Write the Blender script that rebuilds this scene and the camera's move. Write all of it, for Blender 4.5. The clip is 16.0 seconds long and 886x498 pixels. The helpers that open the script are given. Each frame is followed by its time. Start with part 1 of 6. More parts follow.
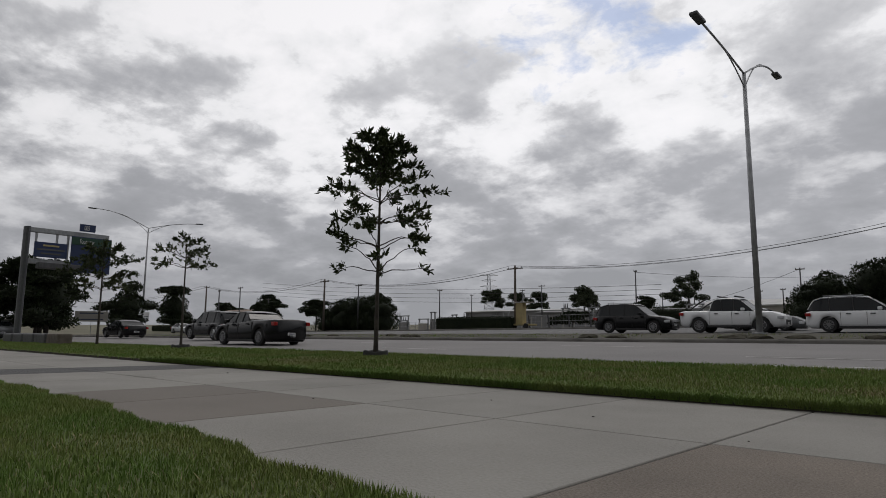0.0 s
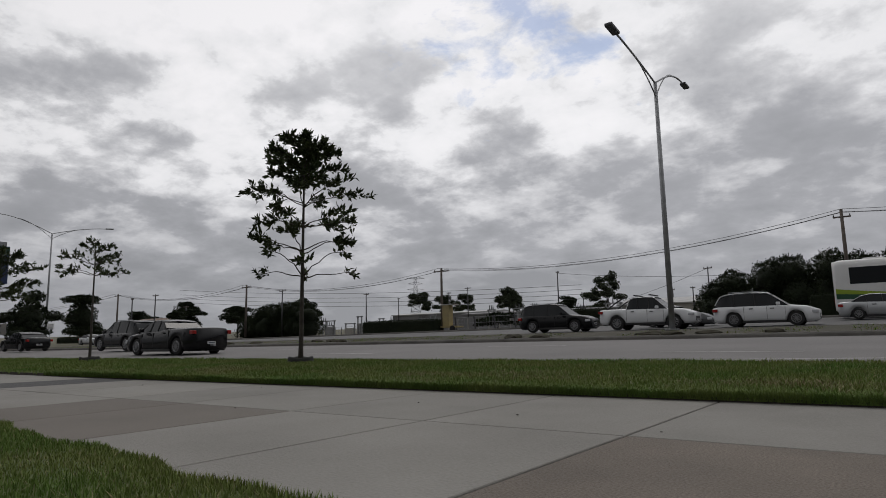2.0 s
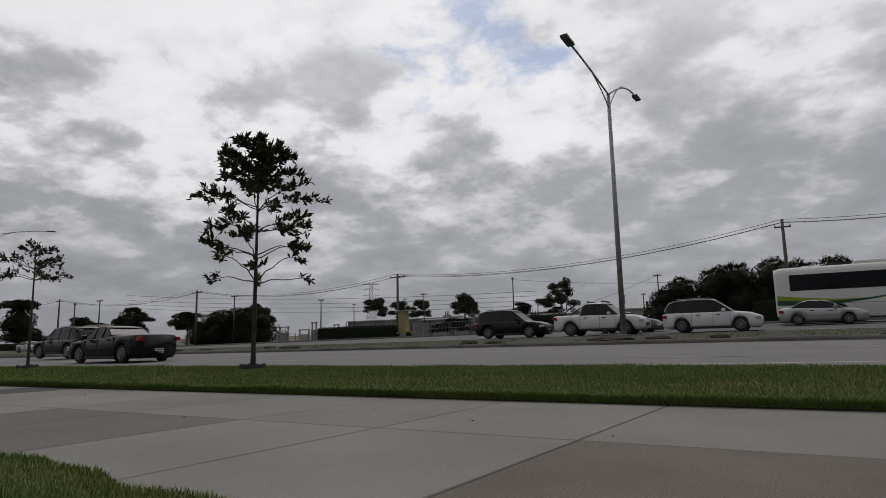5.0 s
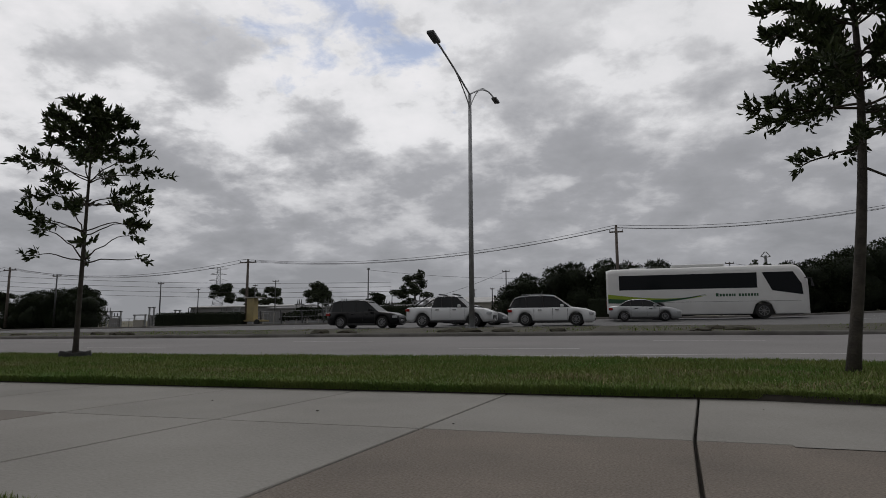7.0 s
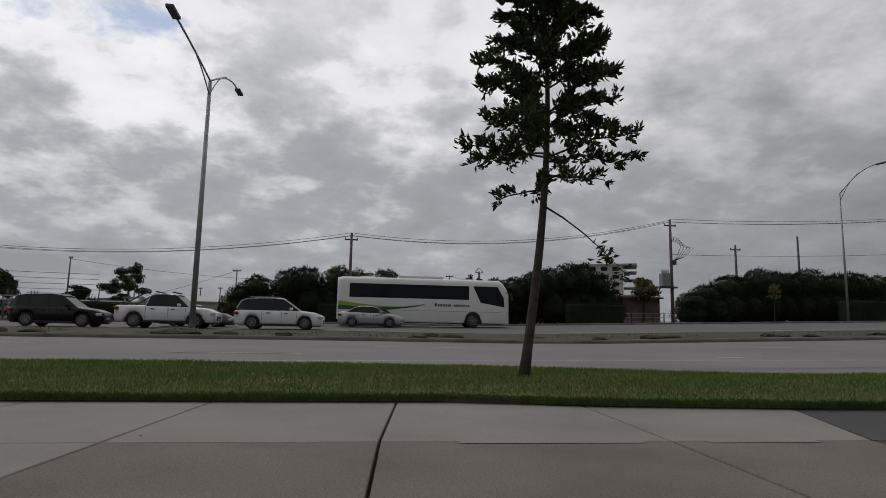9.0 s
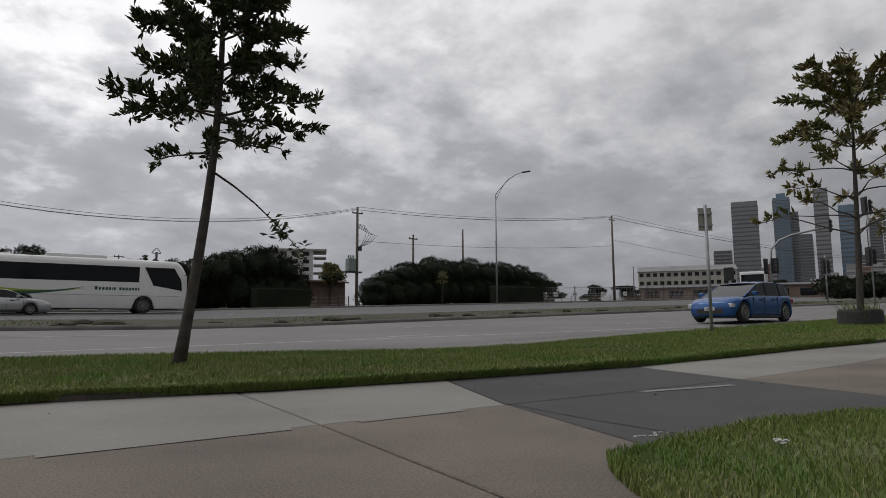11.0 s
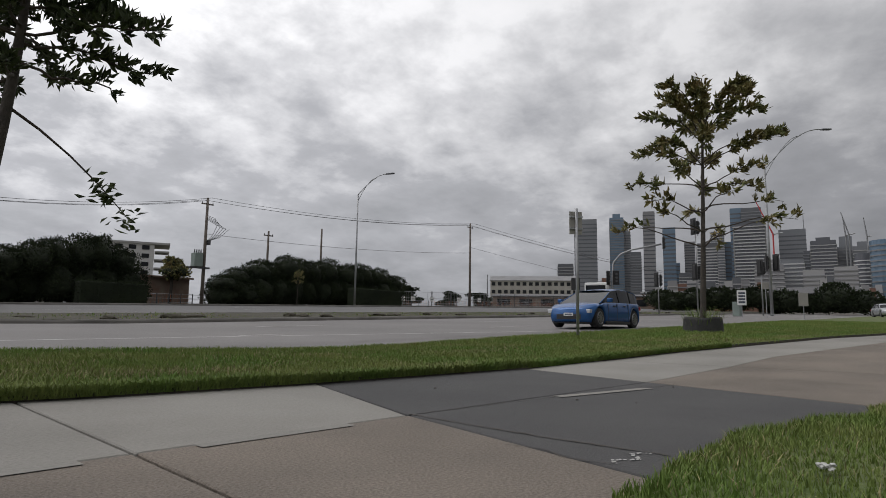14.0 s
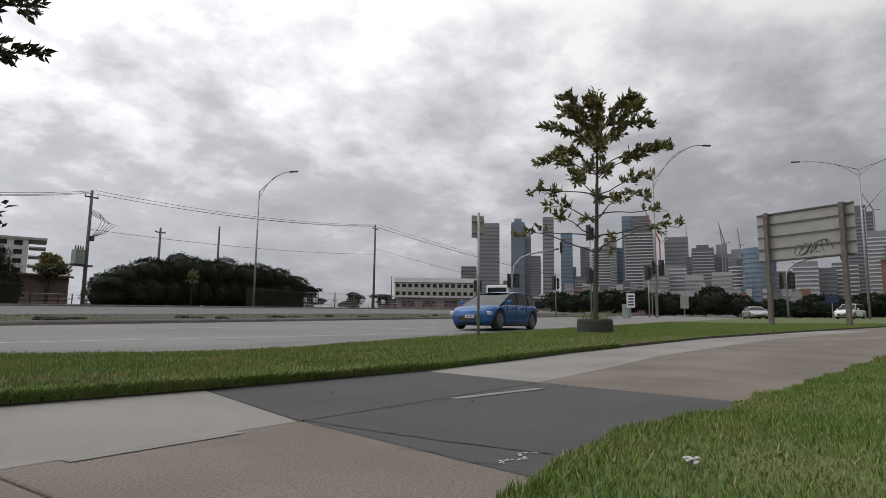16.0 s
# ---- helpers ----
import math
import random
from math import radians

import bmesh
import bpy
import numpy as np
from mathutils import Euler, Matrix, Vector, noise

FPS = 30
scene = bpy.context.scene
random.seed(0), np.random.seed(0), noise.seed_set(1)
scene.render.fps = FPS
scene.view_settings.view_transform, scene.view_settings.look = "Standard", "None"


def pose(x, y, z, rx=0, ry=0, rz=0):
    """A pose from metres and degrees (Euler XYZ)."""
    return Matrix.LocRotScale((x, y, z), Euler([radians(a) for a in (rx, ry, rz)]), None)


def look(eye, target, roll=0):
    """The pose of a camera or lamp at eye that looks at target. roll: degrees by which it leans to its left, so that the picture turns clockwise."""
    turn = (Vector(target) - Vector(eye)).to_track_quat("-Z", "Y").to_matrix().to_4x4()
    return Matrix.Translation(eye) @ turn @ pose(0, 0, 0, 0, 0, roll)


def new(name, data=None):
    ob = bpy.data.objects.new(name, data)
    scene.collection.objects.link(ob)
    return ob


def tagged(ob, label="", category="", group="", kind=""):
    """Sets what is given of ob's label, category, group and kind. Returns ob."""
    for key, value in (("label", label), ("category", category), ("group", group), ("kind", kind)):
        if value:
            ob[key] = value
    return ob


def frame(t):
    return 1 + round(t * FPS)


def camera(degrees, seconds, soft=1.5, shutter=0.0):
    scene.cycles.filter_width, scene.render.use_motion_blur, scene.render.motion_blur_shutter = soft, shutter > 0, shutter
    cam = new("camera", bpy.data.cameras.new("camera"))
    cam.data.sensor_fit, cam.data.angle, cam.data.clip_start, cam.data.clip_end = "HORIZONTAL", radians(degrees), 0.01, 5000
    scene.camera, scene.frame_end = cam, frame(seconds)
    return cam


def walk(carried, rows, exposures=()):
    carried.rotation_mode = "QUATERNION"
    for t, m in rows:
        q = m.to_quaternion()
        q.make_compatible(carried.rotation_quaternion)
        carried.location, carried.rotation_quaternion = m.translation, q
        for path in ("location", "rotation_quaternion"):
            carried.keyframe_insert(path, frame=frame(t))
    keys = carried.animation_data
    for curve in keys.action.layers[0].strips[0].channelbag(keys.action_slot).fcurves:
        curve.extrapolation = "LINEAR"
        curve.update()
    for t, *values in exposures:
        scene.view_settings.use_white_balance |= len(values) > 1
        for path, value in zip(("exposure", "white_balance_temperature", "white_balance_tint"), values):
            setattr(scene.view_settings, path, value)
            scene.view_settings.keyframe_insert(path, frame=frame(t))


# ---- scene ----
cam = camera(71.5, 16.0, soft=0.9)
PATH = [
    (0, (-0.000, 0.002, 0.625), (-6.546, 7.437, 1.993), 0.43),
    (0.5, (-0.001, -0.014, 0.624), (-6.493, 7.469, 1.983), 0.28),
    (1, (0.010, -0.020, 0.618), (-6.258, 7.651, 1.986), 0.42),
    (1.5, (0.019, -0.017, 0.625), (-5.840, 7.967, 2.012), -0.99),
    (2, (0.018, -0.010, 0.623), (-5.582, 8.154, 2.036), -1.10),
    (2.5, (0.030, -0.027, 0.627), (-5.396, 8.251, 2.054), -1.13),
    (3, (0.027, -0.020, 0.625), (-5.284, 8.328, 2.070), -1.44),
    (3.5, (0.019, -0.007, 0.625), (-5.209, 8.393, 2.081), -1.70),
    (6, (0.026, -0.018, 0.623), (-4.319, 8.877, 2.032), 0.44),
    (6.5, (0.038, -0.018, 0.622), (-3.432, 9.275, 1.891), 0.16),
    (7, (0.043, -0.004, 0.623), (-2.854, 9.477, 1.932), -0.22),
    (7.5, (0.074, -0.018, 0.633), (-2.093, 9.634, 2.093), -0.62),
    (8, (0.118, -0.066, 0.636), (-0.844, 9.757, 2.242), -1.02),
    (8.5, (0.159, -0.065, 0.636), (-0.045, 9.821, 2.133), 0.54),
    (9, (0.218, -0.127, 0.658), (1.477, 9.694, 2.057), 1.10),
    (9.5, (0.244, -0.154, 0.653), (3.138, 9.341, 1.867), 0.72),
    (10, (0.280, -0.205, 0.659), (4.473, 8.800, 1.811), -0.09),
    (12.5, (1.219, 1.406, 0.487), (8.053, 8.585, 1.816), 0.94),
    (13, (1.223, 1.420, 0.485), (8.284, 8.373, 1.824), 0.94),
    (13.5, (1.222, 1.414, 0.485), (8.482, 8.166, 1.795), 0.87),
    (14, (1.220, 1.397, 0.485), (8.701, 7.911, 1.756), 0.82),
    (14.5, (1.212, 1.390, 0.483), (8.894, 7.669, 1.725), 0.67),
    (15, (1.207, 1.378, 0.482), (9.082, 7.418, 1.709), 0.63),
    (15.5, (1.201, 1.357, 0.486), (9.240, 7.175, 1.722), 0.60),
    (16, (1.243, 1.365, 0.496), (9.636, 6.640, 1.811), 0.66),
]
walk(cam, [(t, look(eye, target, roll)) for t, eye, target, roll in PATH],
     exposures=[(0.0, 0.0, 6500, 12), (3.5, -0.12, 6500, 12), (6.0, -0.16, 6500, 12), (8.0, -0.22, 6500, 12), (9.0, -0.08, 6500, 12), (10.2, 0.12, 6500, 12), (12.3, 0.32, 6500, 12), (14.0, 0.50, 6500, 12), (16.0, 0.74, 6500, 12)])

# ---------------------------------------------------------------- sky and sun
SUN_AZ, SUN_EL = 25.0, 58.0          # degrees from +y towards -x, and above the ground


def make_world():
    world = bpy.data.worlds.new("overcast_sky")
    scene.world = world
    world.use_nodes = True
    nt = world.node_tree
    N, K = nt.nodes, nt.links
    N.clear()

    def node(kind, **values):
        n = N.new(kind)
        for key, v in values.items():
            n.inputs[key].default_value = v
        return n

    def math_node(op, a, b=None):
        n = N.new("ShaderNodeMath")
        n.operation = op
        for i, v in enumerate((a, b)):
            if v is None:
                continue
            if isinstance(v, (int, float)):
                n.inputs[i].default_value = v
            else:
                K.new(v, n.inputs[i])
        return n.outputs[0]

    coord = N.new("ShaderNodeTexCoord")
    sep = N.new("ShaderNodeSeparateXYZ")
    K.new(coord.outputs["Generated"], sep.inputs[0])
    height = math_node("ADD", math_node("MAXIMUM", sep.outputs[2], 0.0), 0.3)
    flat = N.new("ShaderNodeCombineXYZ")
    K.new(math_node("DIVIDE", sep.outputs[0], height), flat.inputs[0])
    K.new(math_node("DIVIDE", sep.outputs[1], height), flat.inputs[1])
    flat.inputs[2].default_value = 3.7
    big = node("ShaderNodeTexNoise", Scale=1.5, Detail=3.0, Roughness=0.5, Distortion=0.0)
    mid = node("ShaderNodeTexNoise", Scale=3.7, Detail=11.0, Roughness=0.50, Distortion=0.1)
    fine = node("ShaderNodeTexNoise", Scale=11.0, Detail=10.0, Roughness=0.6, Distortion=0.15)
    for n in (big, mid, fine):
        K.new(flat.outputs[0], n.inputs["Vector"])
    light = math_node("ADD", math_node("MULTIPLY", big.outputs[0], 0.20), math_node("MULTIPLY", mid.outputs[0], 0.36))
    light = math_node("ADD", light, math_node("ADD", 0.282, math_node("MULTIPLY", fine.outputs[0], 0.16)))
    # heaped cloud: bright crisp shoulders over grey undersides
    heap = N.new("ShaderNodeMapRange")
    heap.interpolation_type = "SMOOTHSTEP"
    heap.inputs["From Min"].default_value, heap.inputs["From Max"].default_value = 0.42, 0.62
    K.new(math_node("ADD", math_node("MULTIPLY", mid.outputs[0], 0.75), math_node("MULTIPLY", fine.outputs[0], 0.25)), heap.inputs["Value"])
    heaped = math_node("MAXIMUM", math_node("MULTIPLY", math_node("SUBTRACT", 0.60, math_node("MULTIPLY", sep.outputs[0], 0.75)), 0.14), 0.015)
    low_fade = math_node("MINIMUM", math_node("MULTIPLY", math_node("MAXIMUM", sep.outputs[2], 0.0), 3.2), 1.0)
    light = math_node("ADD", light, math_node("MULTIPLY", math_node("MULTIPLY", heap.outputs[0], heaped), low_fade))
    # brighter towards the zenith, greyer near the ground
    light = math_node("ADD", light, math_node("MULTIPLY", math_node("SUBTRACT", math_node("MINIMUM", sep.outputs[2], 0.5), 0.26), 0.66))
    # the veiled sun stands ahead and to the left: clouds away from it are darker
    toward = math_node("ADD", math_node("MULTIPLY", sep.outputs[0], -math.sin(radians(SUN_AZ))), math_node("MULTIPLY", sep.outputs[1], math.cos(radians(SUN_AZ))))
    veil = math_node("ADD", 0.735, math_node("MULTIPLY", toward, 0.41))
    ramp = N.new("ShaderNodeValToRGB")
    K.new(light, ramp.inputs[0])
    e = ramp.color_ramp.elements
    e[0].position, e[0].color = 0.48, (0.27, 0.28, 0.295, 1)
    e[1].position, e[1].color = 0.93, (0.86, 0.86, 0.87, 1)
    for p, c in ((0.62, (0.36, 0.37, 0.39, 1)), (0.72, (0.56, 0.57, 0.585, 1)), (0.80, (0.77, 0.78, 0.79, 1))):
        x = e.new(p)
        x.color = c
    sky = N.new("ShaderNodeTexSky")
    sky.sky_type, sky.sun_disc = "NISHITA", False
    sky.sun_elevation, sky.sun_rotation = radians(SUN_EL), radians(-SUN_AZ)
    blue = N.new("ShaderNodeMix")
    blue.data_type, blue.blend_type = "RGBA", "MULTIPLY"
    blue.inputs[0].default_value = 1.0
    K.new(sky.outputs[0], blue.inputs[6])
    blue.inputs[7].default_value = (0.105, 0.105, 0.105, 1)
    # openings in the cloud, high up only
    gap = node("ShaderNodeTexNoise", Scale=6.0, Detail=9.0, Roughness=0.6, Distortion=0.2)
    shift = N.new("ShaderNodeVectorMath")
    shift.operation = "ADD"
    shift.inputs[1].default_value = (5.2, 1.4, 0)
    K.new(flat.outputs[0], shift.inputs[0])
    K.new(shift.outputs[0], gap.inputs["Vector"])
    open_ramp = N.new("ShaderNodeMapRange")
    open_ramp.inputs["From Min"].default_value, open_ramp.inputs["From Max"].default_value = 0.64, 0.78
    far_off = N.new("ShaderNodeVectorMath")
    far_off.operation = "DISTANCE"
    K.new(flat.outputs[0], far_off.inputs[0])
    far_off.inputs[1].default_value = (-0.50, 1.07, 3.7)
    hole = math_node("MULTIPLY", math_node("SUBTRACT", 0.38, math_node("MINIMUM", far_off.outputs["Value"], 0.70)), 0.62)
    K.new(math_node("ADD", gap.outputs[0], hole), open_ramp.inputs["Value"])
    shaded = N.new("ShaderNodeVectorMath")
    shaded.operation = "SCALE"
    K.new(ramp.outputs[0], shaded.inputs[0])
    K.new(veil, shaded.inputs["Scale"])
    mix = N.new("ShaderNodeMix")
    mix.data_type = "RGBA"
    K.new(math_node("MULTIPLY", open_ramp.outputs[0], 0.8), mix.inputs[0])
    K.new(shaded.outputs[0], mix.inputs[6])
    K.new(blue.outputs[2], mix.inputs[7])
    back = N.new("ShaderNodeBackground")
    K.new(mix.outputs[2], back.inputs[0])
    back.inputs[1].default_value = 1.0
    out = N.new("ShaderNodeOutputWorld")
    K.new(back.outputs[0], out.inputs[0])


make_world()
sun = new("sun", bpy.data.lights.new("sun", "SUN"))
sun.data.energy, sun.data.angle, sun.data.color = 0.42, radians(25), (1.0, 0.96, 0.9)
sun.matrix_world = look((0, 0, 50), (50 * math.sin(radians(SUN_AZ)), -50 * math.cos(radians(SUN_AZ)), 50 - 50 * math.tan(radians(SUN_EL))))


# ---------------------------------------------------------------- materials
def mat(name, a, b=None, scale=3.0, rough=0.8, metal=0.0, bump=0.0, bump_scale=40.0, speck=0.0, by="Object", vary=0.0, spec=0.5, sheet=None):
    """Two base colours mixed by stains and by grain, with relief; vary: how far single pieces differ."""
    m = bpy.data.materials.new(name)
    m.use_nodes = True
    nt = m.node_tree
    N, K = nt.nodes, nt.links
    p = N["Principled BSDF"]
    p.inputs["Roughness"].default_value, p.inputs["Metallic"].default_value = rough, metal
    p.inputs["Specular IOR Level"].default_value = spec
    b = b or a
    tc = N.new("ShaderNodeTexCoord")
    n1 = N.new("ShaderNodeTexNoise")
    n1.inputs["Scale"].default_value, n1.inputs["Detail"].default_value = scale, 6.0
    K.new(tc.outputs[by], n1.inputs["Vector"])
    n2 = N.new("ShaderNodeTexNoise")
    n2.inputs["Scale"].default_value, n2.inputs["Detail"].default_value = bump_scale, 4.0
    K.new(tc.outputs[by], n2.inputs["Vector"])
    r = N.new("ShaderNodeMapRange")
    r.inputs["From Min"].default_value, r.inputs["From Max"].default_value = 0.33, 0.67
    K.new(n1.outputs[0], r.inputs["Value"])
    mix = N.new("ShaderNodeMix")
    mix.data_type = "RGBA"
    K.new(r.outputs[0], mix.inputs[0])
    mix.inputs[6].default_value, mix.inputs[7].default_value = (*a, 1), (*b, 1)
    last = mix.outputs[2]
    if speck or vary:
        hsv = N.new("ShaderNodeHueSaturation")
        K.new(last, hsv.inputs["Color"])
        val = N.new("ShaderNodeMath")
        val.operation = "MULTIPLY_ADD"
        K.new(n2.outputs[0], val.inputs[0])
        val.inputs[1].default_value, val.inputs[2].default_value = 2 * speck, 1 - speck
        out = val.outputs[0]
        if vary:
            info = N.new("ShaderNodeObjectInfo")
            add = N.new("ShaderNodeMath")
            add.operation = "MULTIPLY_ADD"
            K.new(info.outputs["Random"], add.inputs[0])
            add.inputs[1].default_value = 2 * vary
            add.inputs[2].default_value = 1 - vary
            both = N.new("ShaderNodeMath")
            both.operation = "MULTIPLY"
            K.new(out, both.inputs[0])
            K.new(add.outputs[0], both.inputs[1])
            out = both.outputs[0]
        K.new(out, hsv.inputs["Value"])
        last = hsv.outputs[0]
    if sheet:
        geo = N.new("ShaderNodeNewGeometry")
        hs2 = N.new("ShaderNodeHueSaturation")
        mr = N.new("ShaderNodeMapRange")
        mr.inputs["To Min"].default_value, mr.inputs["To Max"].default_value = 1 - sheet, 1 + sheet
        K.new(geo.outputs["Random Per Island"], mr.inputs["Value"])
        K.new(mr.outputs[0], hs2.inputs["Value"])
        K.new(last, hs2.inputs["Color"])
        last = hs2.outputs[0]
    K.new(last, p.inputs["Base Color"])
    if bump:
        bn = N.new("ShaderNodeBump")
        bn.inputs["Strength"].default_value, bn.inputs["Distance"].default_value = bump, 0.02
        K.new(n2.outputs[0], bn.inputs["Height"])
        K.new(bn.outputs[0], p.inputs["Normal"])
    return m


M = dict(
    concrete=mat("pale_concrete", (0.245, 0.236, 0.215), (0.19, 0.182, 0.165), 0.7, 0.9, bump=0.4, bump_scale=50, speck=0.2, vary=0.06),
    aggregate=mat("worn_brown_concrete", (0.19, 0.162, 0.134), (0.13, 0.112, 0.094), 0.9, 0.94, bump=0.6, bump_scale=85, speck=0.75, vary=0.05),
    patch=mat("brownish_concrete", (0.155, 0.138, 0.12), (0.13, 0.116, 0.10), 0.8, 0.9, bump=0.3, bump_scale=80, speck=0.12, vary=0.04),
    tar=mat("dark_asphalt_patch", (0.066, 0.065, 0.065), (0.052, 0.051, 0.052), 1.2, 0.85, bump=0.6, bump_scale=70, speck=0.3),
    joint=mat("joint_dirt_and_lip_shade", (0.05, 0.045, 0.038), (0.08, 0.07, 0.06), 6, 1.0, speck=0.2),
    road=mat("road_asphalt", (0.185, 0.176, 0.172), (0.15, 0.143, 0.14), 0.25, 0.85, bump=0.3, bump_scale=50, speck=0.10),
    road_far=mat("grey_asphalt", (0.12, 0.118, 0.118), (0.095, 0.095, 0.095), 0.25, 0.85, bump=0.3, bump_scale=50, speck=0.10),
    line=mat("worn_white_paint", (0.45, 0.45, 0.43), (0.26, 0.25, 0.24), 3.0, 0.8),
    kerb=mat("kerb_concrete", (0.20, 0.19, 0.175), (0.12, 0.115, 0.105), 1.2, 0.9, bump=0.3, speck=0.12),
    soil=mat("dry_soil_and_grass", (0.042, 0.042, 0.026), (0.062, 0.055, 0.040), 0.8, 1.0, bump=0.6, bump_scale=14, speck=0.3),
    turf=mat("turf", (0.07, 0.105, 0.028), (0.11, 0.12, 0.045), 1.6, 1.0, bump=0.8, bump_scale=25, speck=0.4),
    blade=mat("grass_blades", (0.105, 0.182, 0.036), (0.178, 0.205, 0.062), 0.9, 0.7, speck=0.15, bump_scale=9, sheet=0.2, spec=0.2),
    blade_dry=mat("dry_grass_blades", (0.27, 0.23, 0.12), (0.2, 0.19, 0.09), 1.1, 0.8, sheet=0.3, spec=0.2),
    land=mat("far_ground", (0.10, 0.10, 0.06), (0.14, 0.125, 0.085), 0.05, 1.0, speck=0.2, bump_scale=2),
    leaf=mat("plane_tree_leaves", (0.030, 0.045, 0.018), (0.058, 0.072, 0.026), 2.0, 0.6, sheet=0.4, spec=0.3),
    leaf_olive=mat("olive_leaves", (0.10, 0.125, 0.04), (0.20, 0.15, 0.06), 1.5, 0.6, sheet=0.45, spec=0.4),
    leaf_dark=mat("dark_shrub_leaves", (0.013, 0.020, 0.010), (0.028, 0.038, 0.017), 0.5, 0.8, sheet=0.5, spec=0.15),
    # near-black colour standing in for the shade deep between leaves
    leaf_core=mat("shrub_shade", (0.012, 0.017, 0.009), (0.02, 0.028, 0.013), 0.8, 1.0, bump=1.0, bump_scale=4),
    leaf_gum=mat("gum_leaves", (0.04, 0.055, 0.028), (0.06, 0.07, 0.04), 0.8, 0.8, sheet=0.4, spec=0.2),
    bark=mat("grey_bark", (0.068, 0.058, 0.049), (0.038, 0.033, 0.029), 9, 0.95, bump=0.7, bump_scale=40, speck=0.2),
    twig=mat("dark_twigs", (0.06, 0.045, 0.035), (0.04, 0.032, 0.026), 9, 0.9),
    tub=mat("black_rubber_ring", (0.02, 0.02, 0.02), (0.035, 0.034, 0.032), 6, 0.8, bump=0.3),
    galv=mat("galvanised_steel", (0.36, 0.37, 0.38), (0.27, 0.275, 0.285), 4, 0.5, 0.6, speck=0.06),
    steel_dark=mat("dark_steel", (0.10, 0.10, 0.105), (0.07, 0.07, 0.075), 5, 0.55, 0.4),
    lamp_grey=mat("lamp_grey", (0.09, 0.095, 0.10), (0.07, 0.07, 0.08), 6, 0.5, 0.3),
    timber=mat("weathered_pole_timber", (0.16, 0.135, 0.115), (0.10, 0.085, 0.075), 5, 0.95, bump=0.4, speck=0.2),
    wire=mat("black_cable", (0.02, 0.02, 0.02), rough=0.6),
    white=mat("white_paint", (0.78, 0.78, 0.77), (0.70, 0.70, 0.69), 0.8, 0.3),
    cream=mat("cream_wall", (0.40, 0.385, 0.35), (0.32, 0.305, 0.28), 0.3, 0.8),
    brick=mat("brown_brick", (0.20, 0.11, 0.08), (0.15, 0.085, 0.065), 1.5, 0.9),
    roofing=mat("pale_roof_sheet", (0.42, 0.42, 0.41), (0.33, 0.33, 0.33), 0.5, 0.6, 0.2),
    grey_wall=mat("grey_wall", (0.25, 0.25, 0.255), (0.20, 0.20, 0.205), 0.4, 0.9),
    glass=mat("dark_glass", (0.012, 0.014, 0.016), rough=0.08, spec=0.3),
    tyre=mat("tyre_rubber", (0.018, 0.018, 0.018), (0.025, 0.025, 0.025), 8, 0.85),
    rim=mat("alloy_rim", (0.30, 0.30, 0.31), rough=0.3, metal=0.9),
    trim=mat("black_plastic", (0.02, 0.02, 0.021), rough=0.6),
    lens_red=mat("red_lens", (0.30, 0.015, 0.012), rough=0.15),
    lens_clear=mat("clear_lens", (0.55, 0.56, 0.58), rough=0.1, metal=0.3),
    plate=mat("plate_white", (0.6, 0.6, 0.6), rough=0.5),
    plate_bar=mat("plate_marks", (0.05, 0.06, 0.09), rough=0.6),
    car_black=mat("black_car_paint", (0.006, 0.006, 0.007), rough=0.2, spec=0.3),
    car_white=mat("white_car_paint", (0.68, 0.69, 0.70), rough=0.22),
    car_silver=mat("silver_car_paint", (0.42, 0.43, 0.44), rough=0.28, metal=0.6),
    car_grey=mat("grey_car_paint", (0.13, 0.135, 0.14), rough=0.25, metal=0.5),
    car_dark=mat("dark_grey_car_paint", (0.016, 0.016, 0.018), rough=0.22, spec=0.35),
    car_blue=mat("blue_car_paint", (0.02, 0.09, 0.26), (0.018, 0.08, 0.23), 1, 0.2, 0.25),
    green_dark=mat("dark_green_stripe", (0.02, 0.08, 0.04), rough=0.4),
    green_lime=mat("lime_stripe", (0.28, 0.38, 0.03), rough=0.4),
    sign_green=mat("sign_green", (0.012, 0.05, 0.03), rough=0.5),
    sign_blue=mat("sign_blue", (0.015, 0.03, 0.09), rough=0.5),
    sign_back=mat("bare_sign_back", (0.33, 0.32, 0.29), (0.27, 0.26, 0.24), 1.2, 0.55, 0.3, speck=0.04),
    yellow=mat("faded_yellow_paint", (0.42, 0.34, 0.16), (0.34, 0.28, 0.15), 2, 0.7),
    orange=mat("orange_barrier", (0.45, 0.14, 0.06), (0.35, 0.12, 0.06), 2, 0.7),
    rust=mat("rusty_sheet", (0.16, 0.10, 0.075), (0.20, 0.16, 0.13), 1, 0.9),
    red=mat("red_paint", (0.45, 0.04, 0.04), rough=0.6),
    trans=mat("green_grey_transformer", (0.22, 0.27, 0.25), (0.18, 0.22, 0.20), 2, 0.6),
    litter=mat("white_paper_litter", (0.45, 0.45, 0.43), rough=0.8),
)


# ---------------------------------------------------------------- building helpers
def spread(points, x):
    """Straight interpolation through (x, value) pairs."""
    return float(np.interp(x, [p[0] for p in points], [p[1] for p in points]))


RISE = [(-200, 0), (5.95, 0), (10.75, 0.11), (23.75, 0.47), (30.6, 0.75), (48.75, 1.5), (60, 1.75), (200, 1.9)]


def ground_z(x, y):
    """The lie of the land: it climbs gently across the road and towards the city."""
    right = 0.03 * max(0.0, min(x, 110.0) - 8.0)
    left = 0.00022 * max(0.0, min(y, 60.0)) * max(0.0, min(-x, 90.0))
    return spread(RISE, y) + right - left


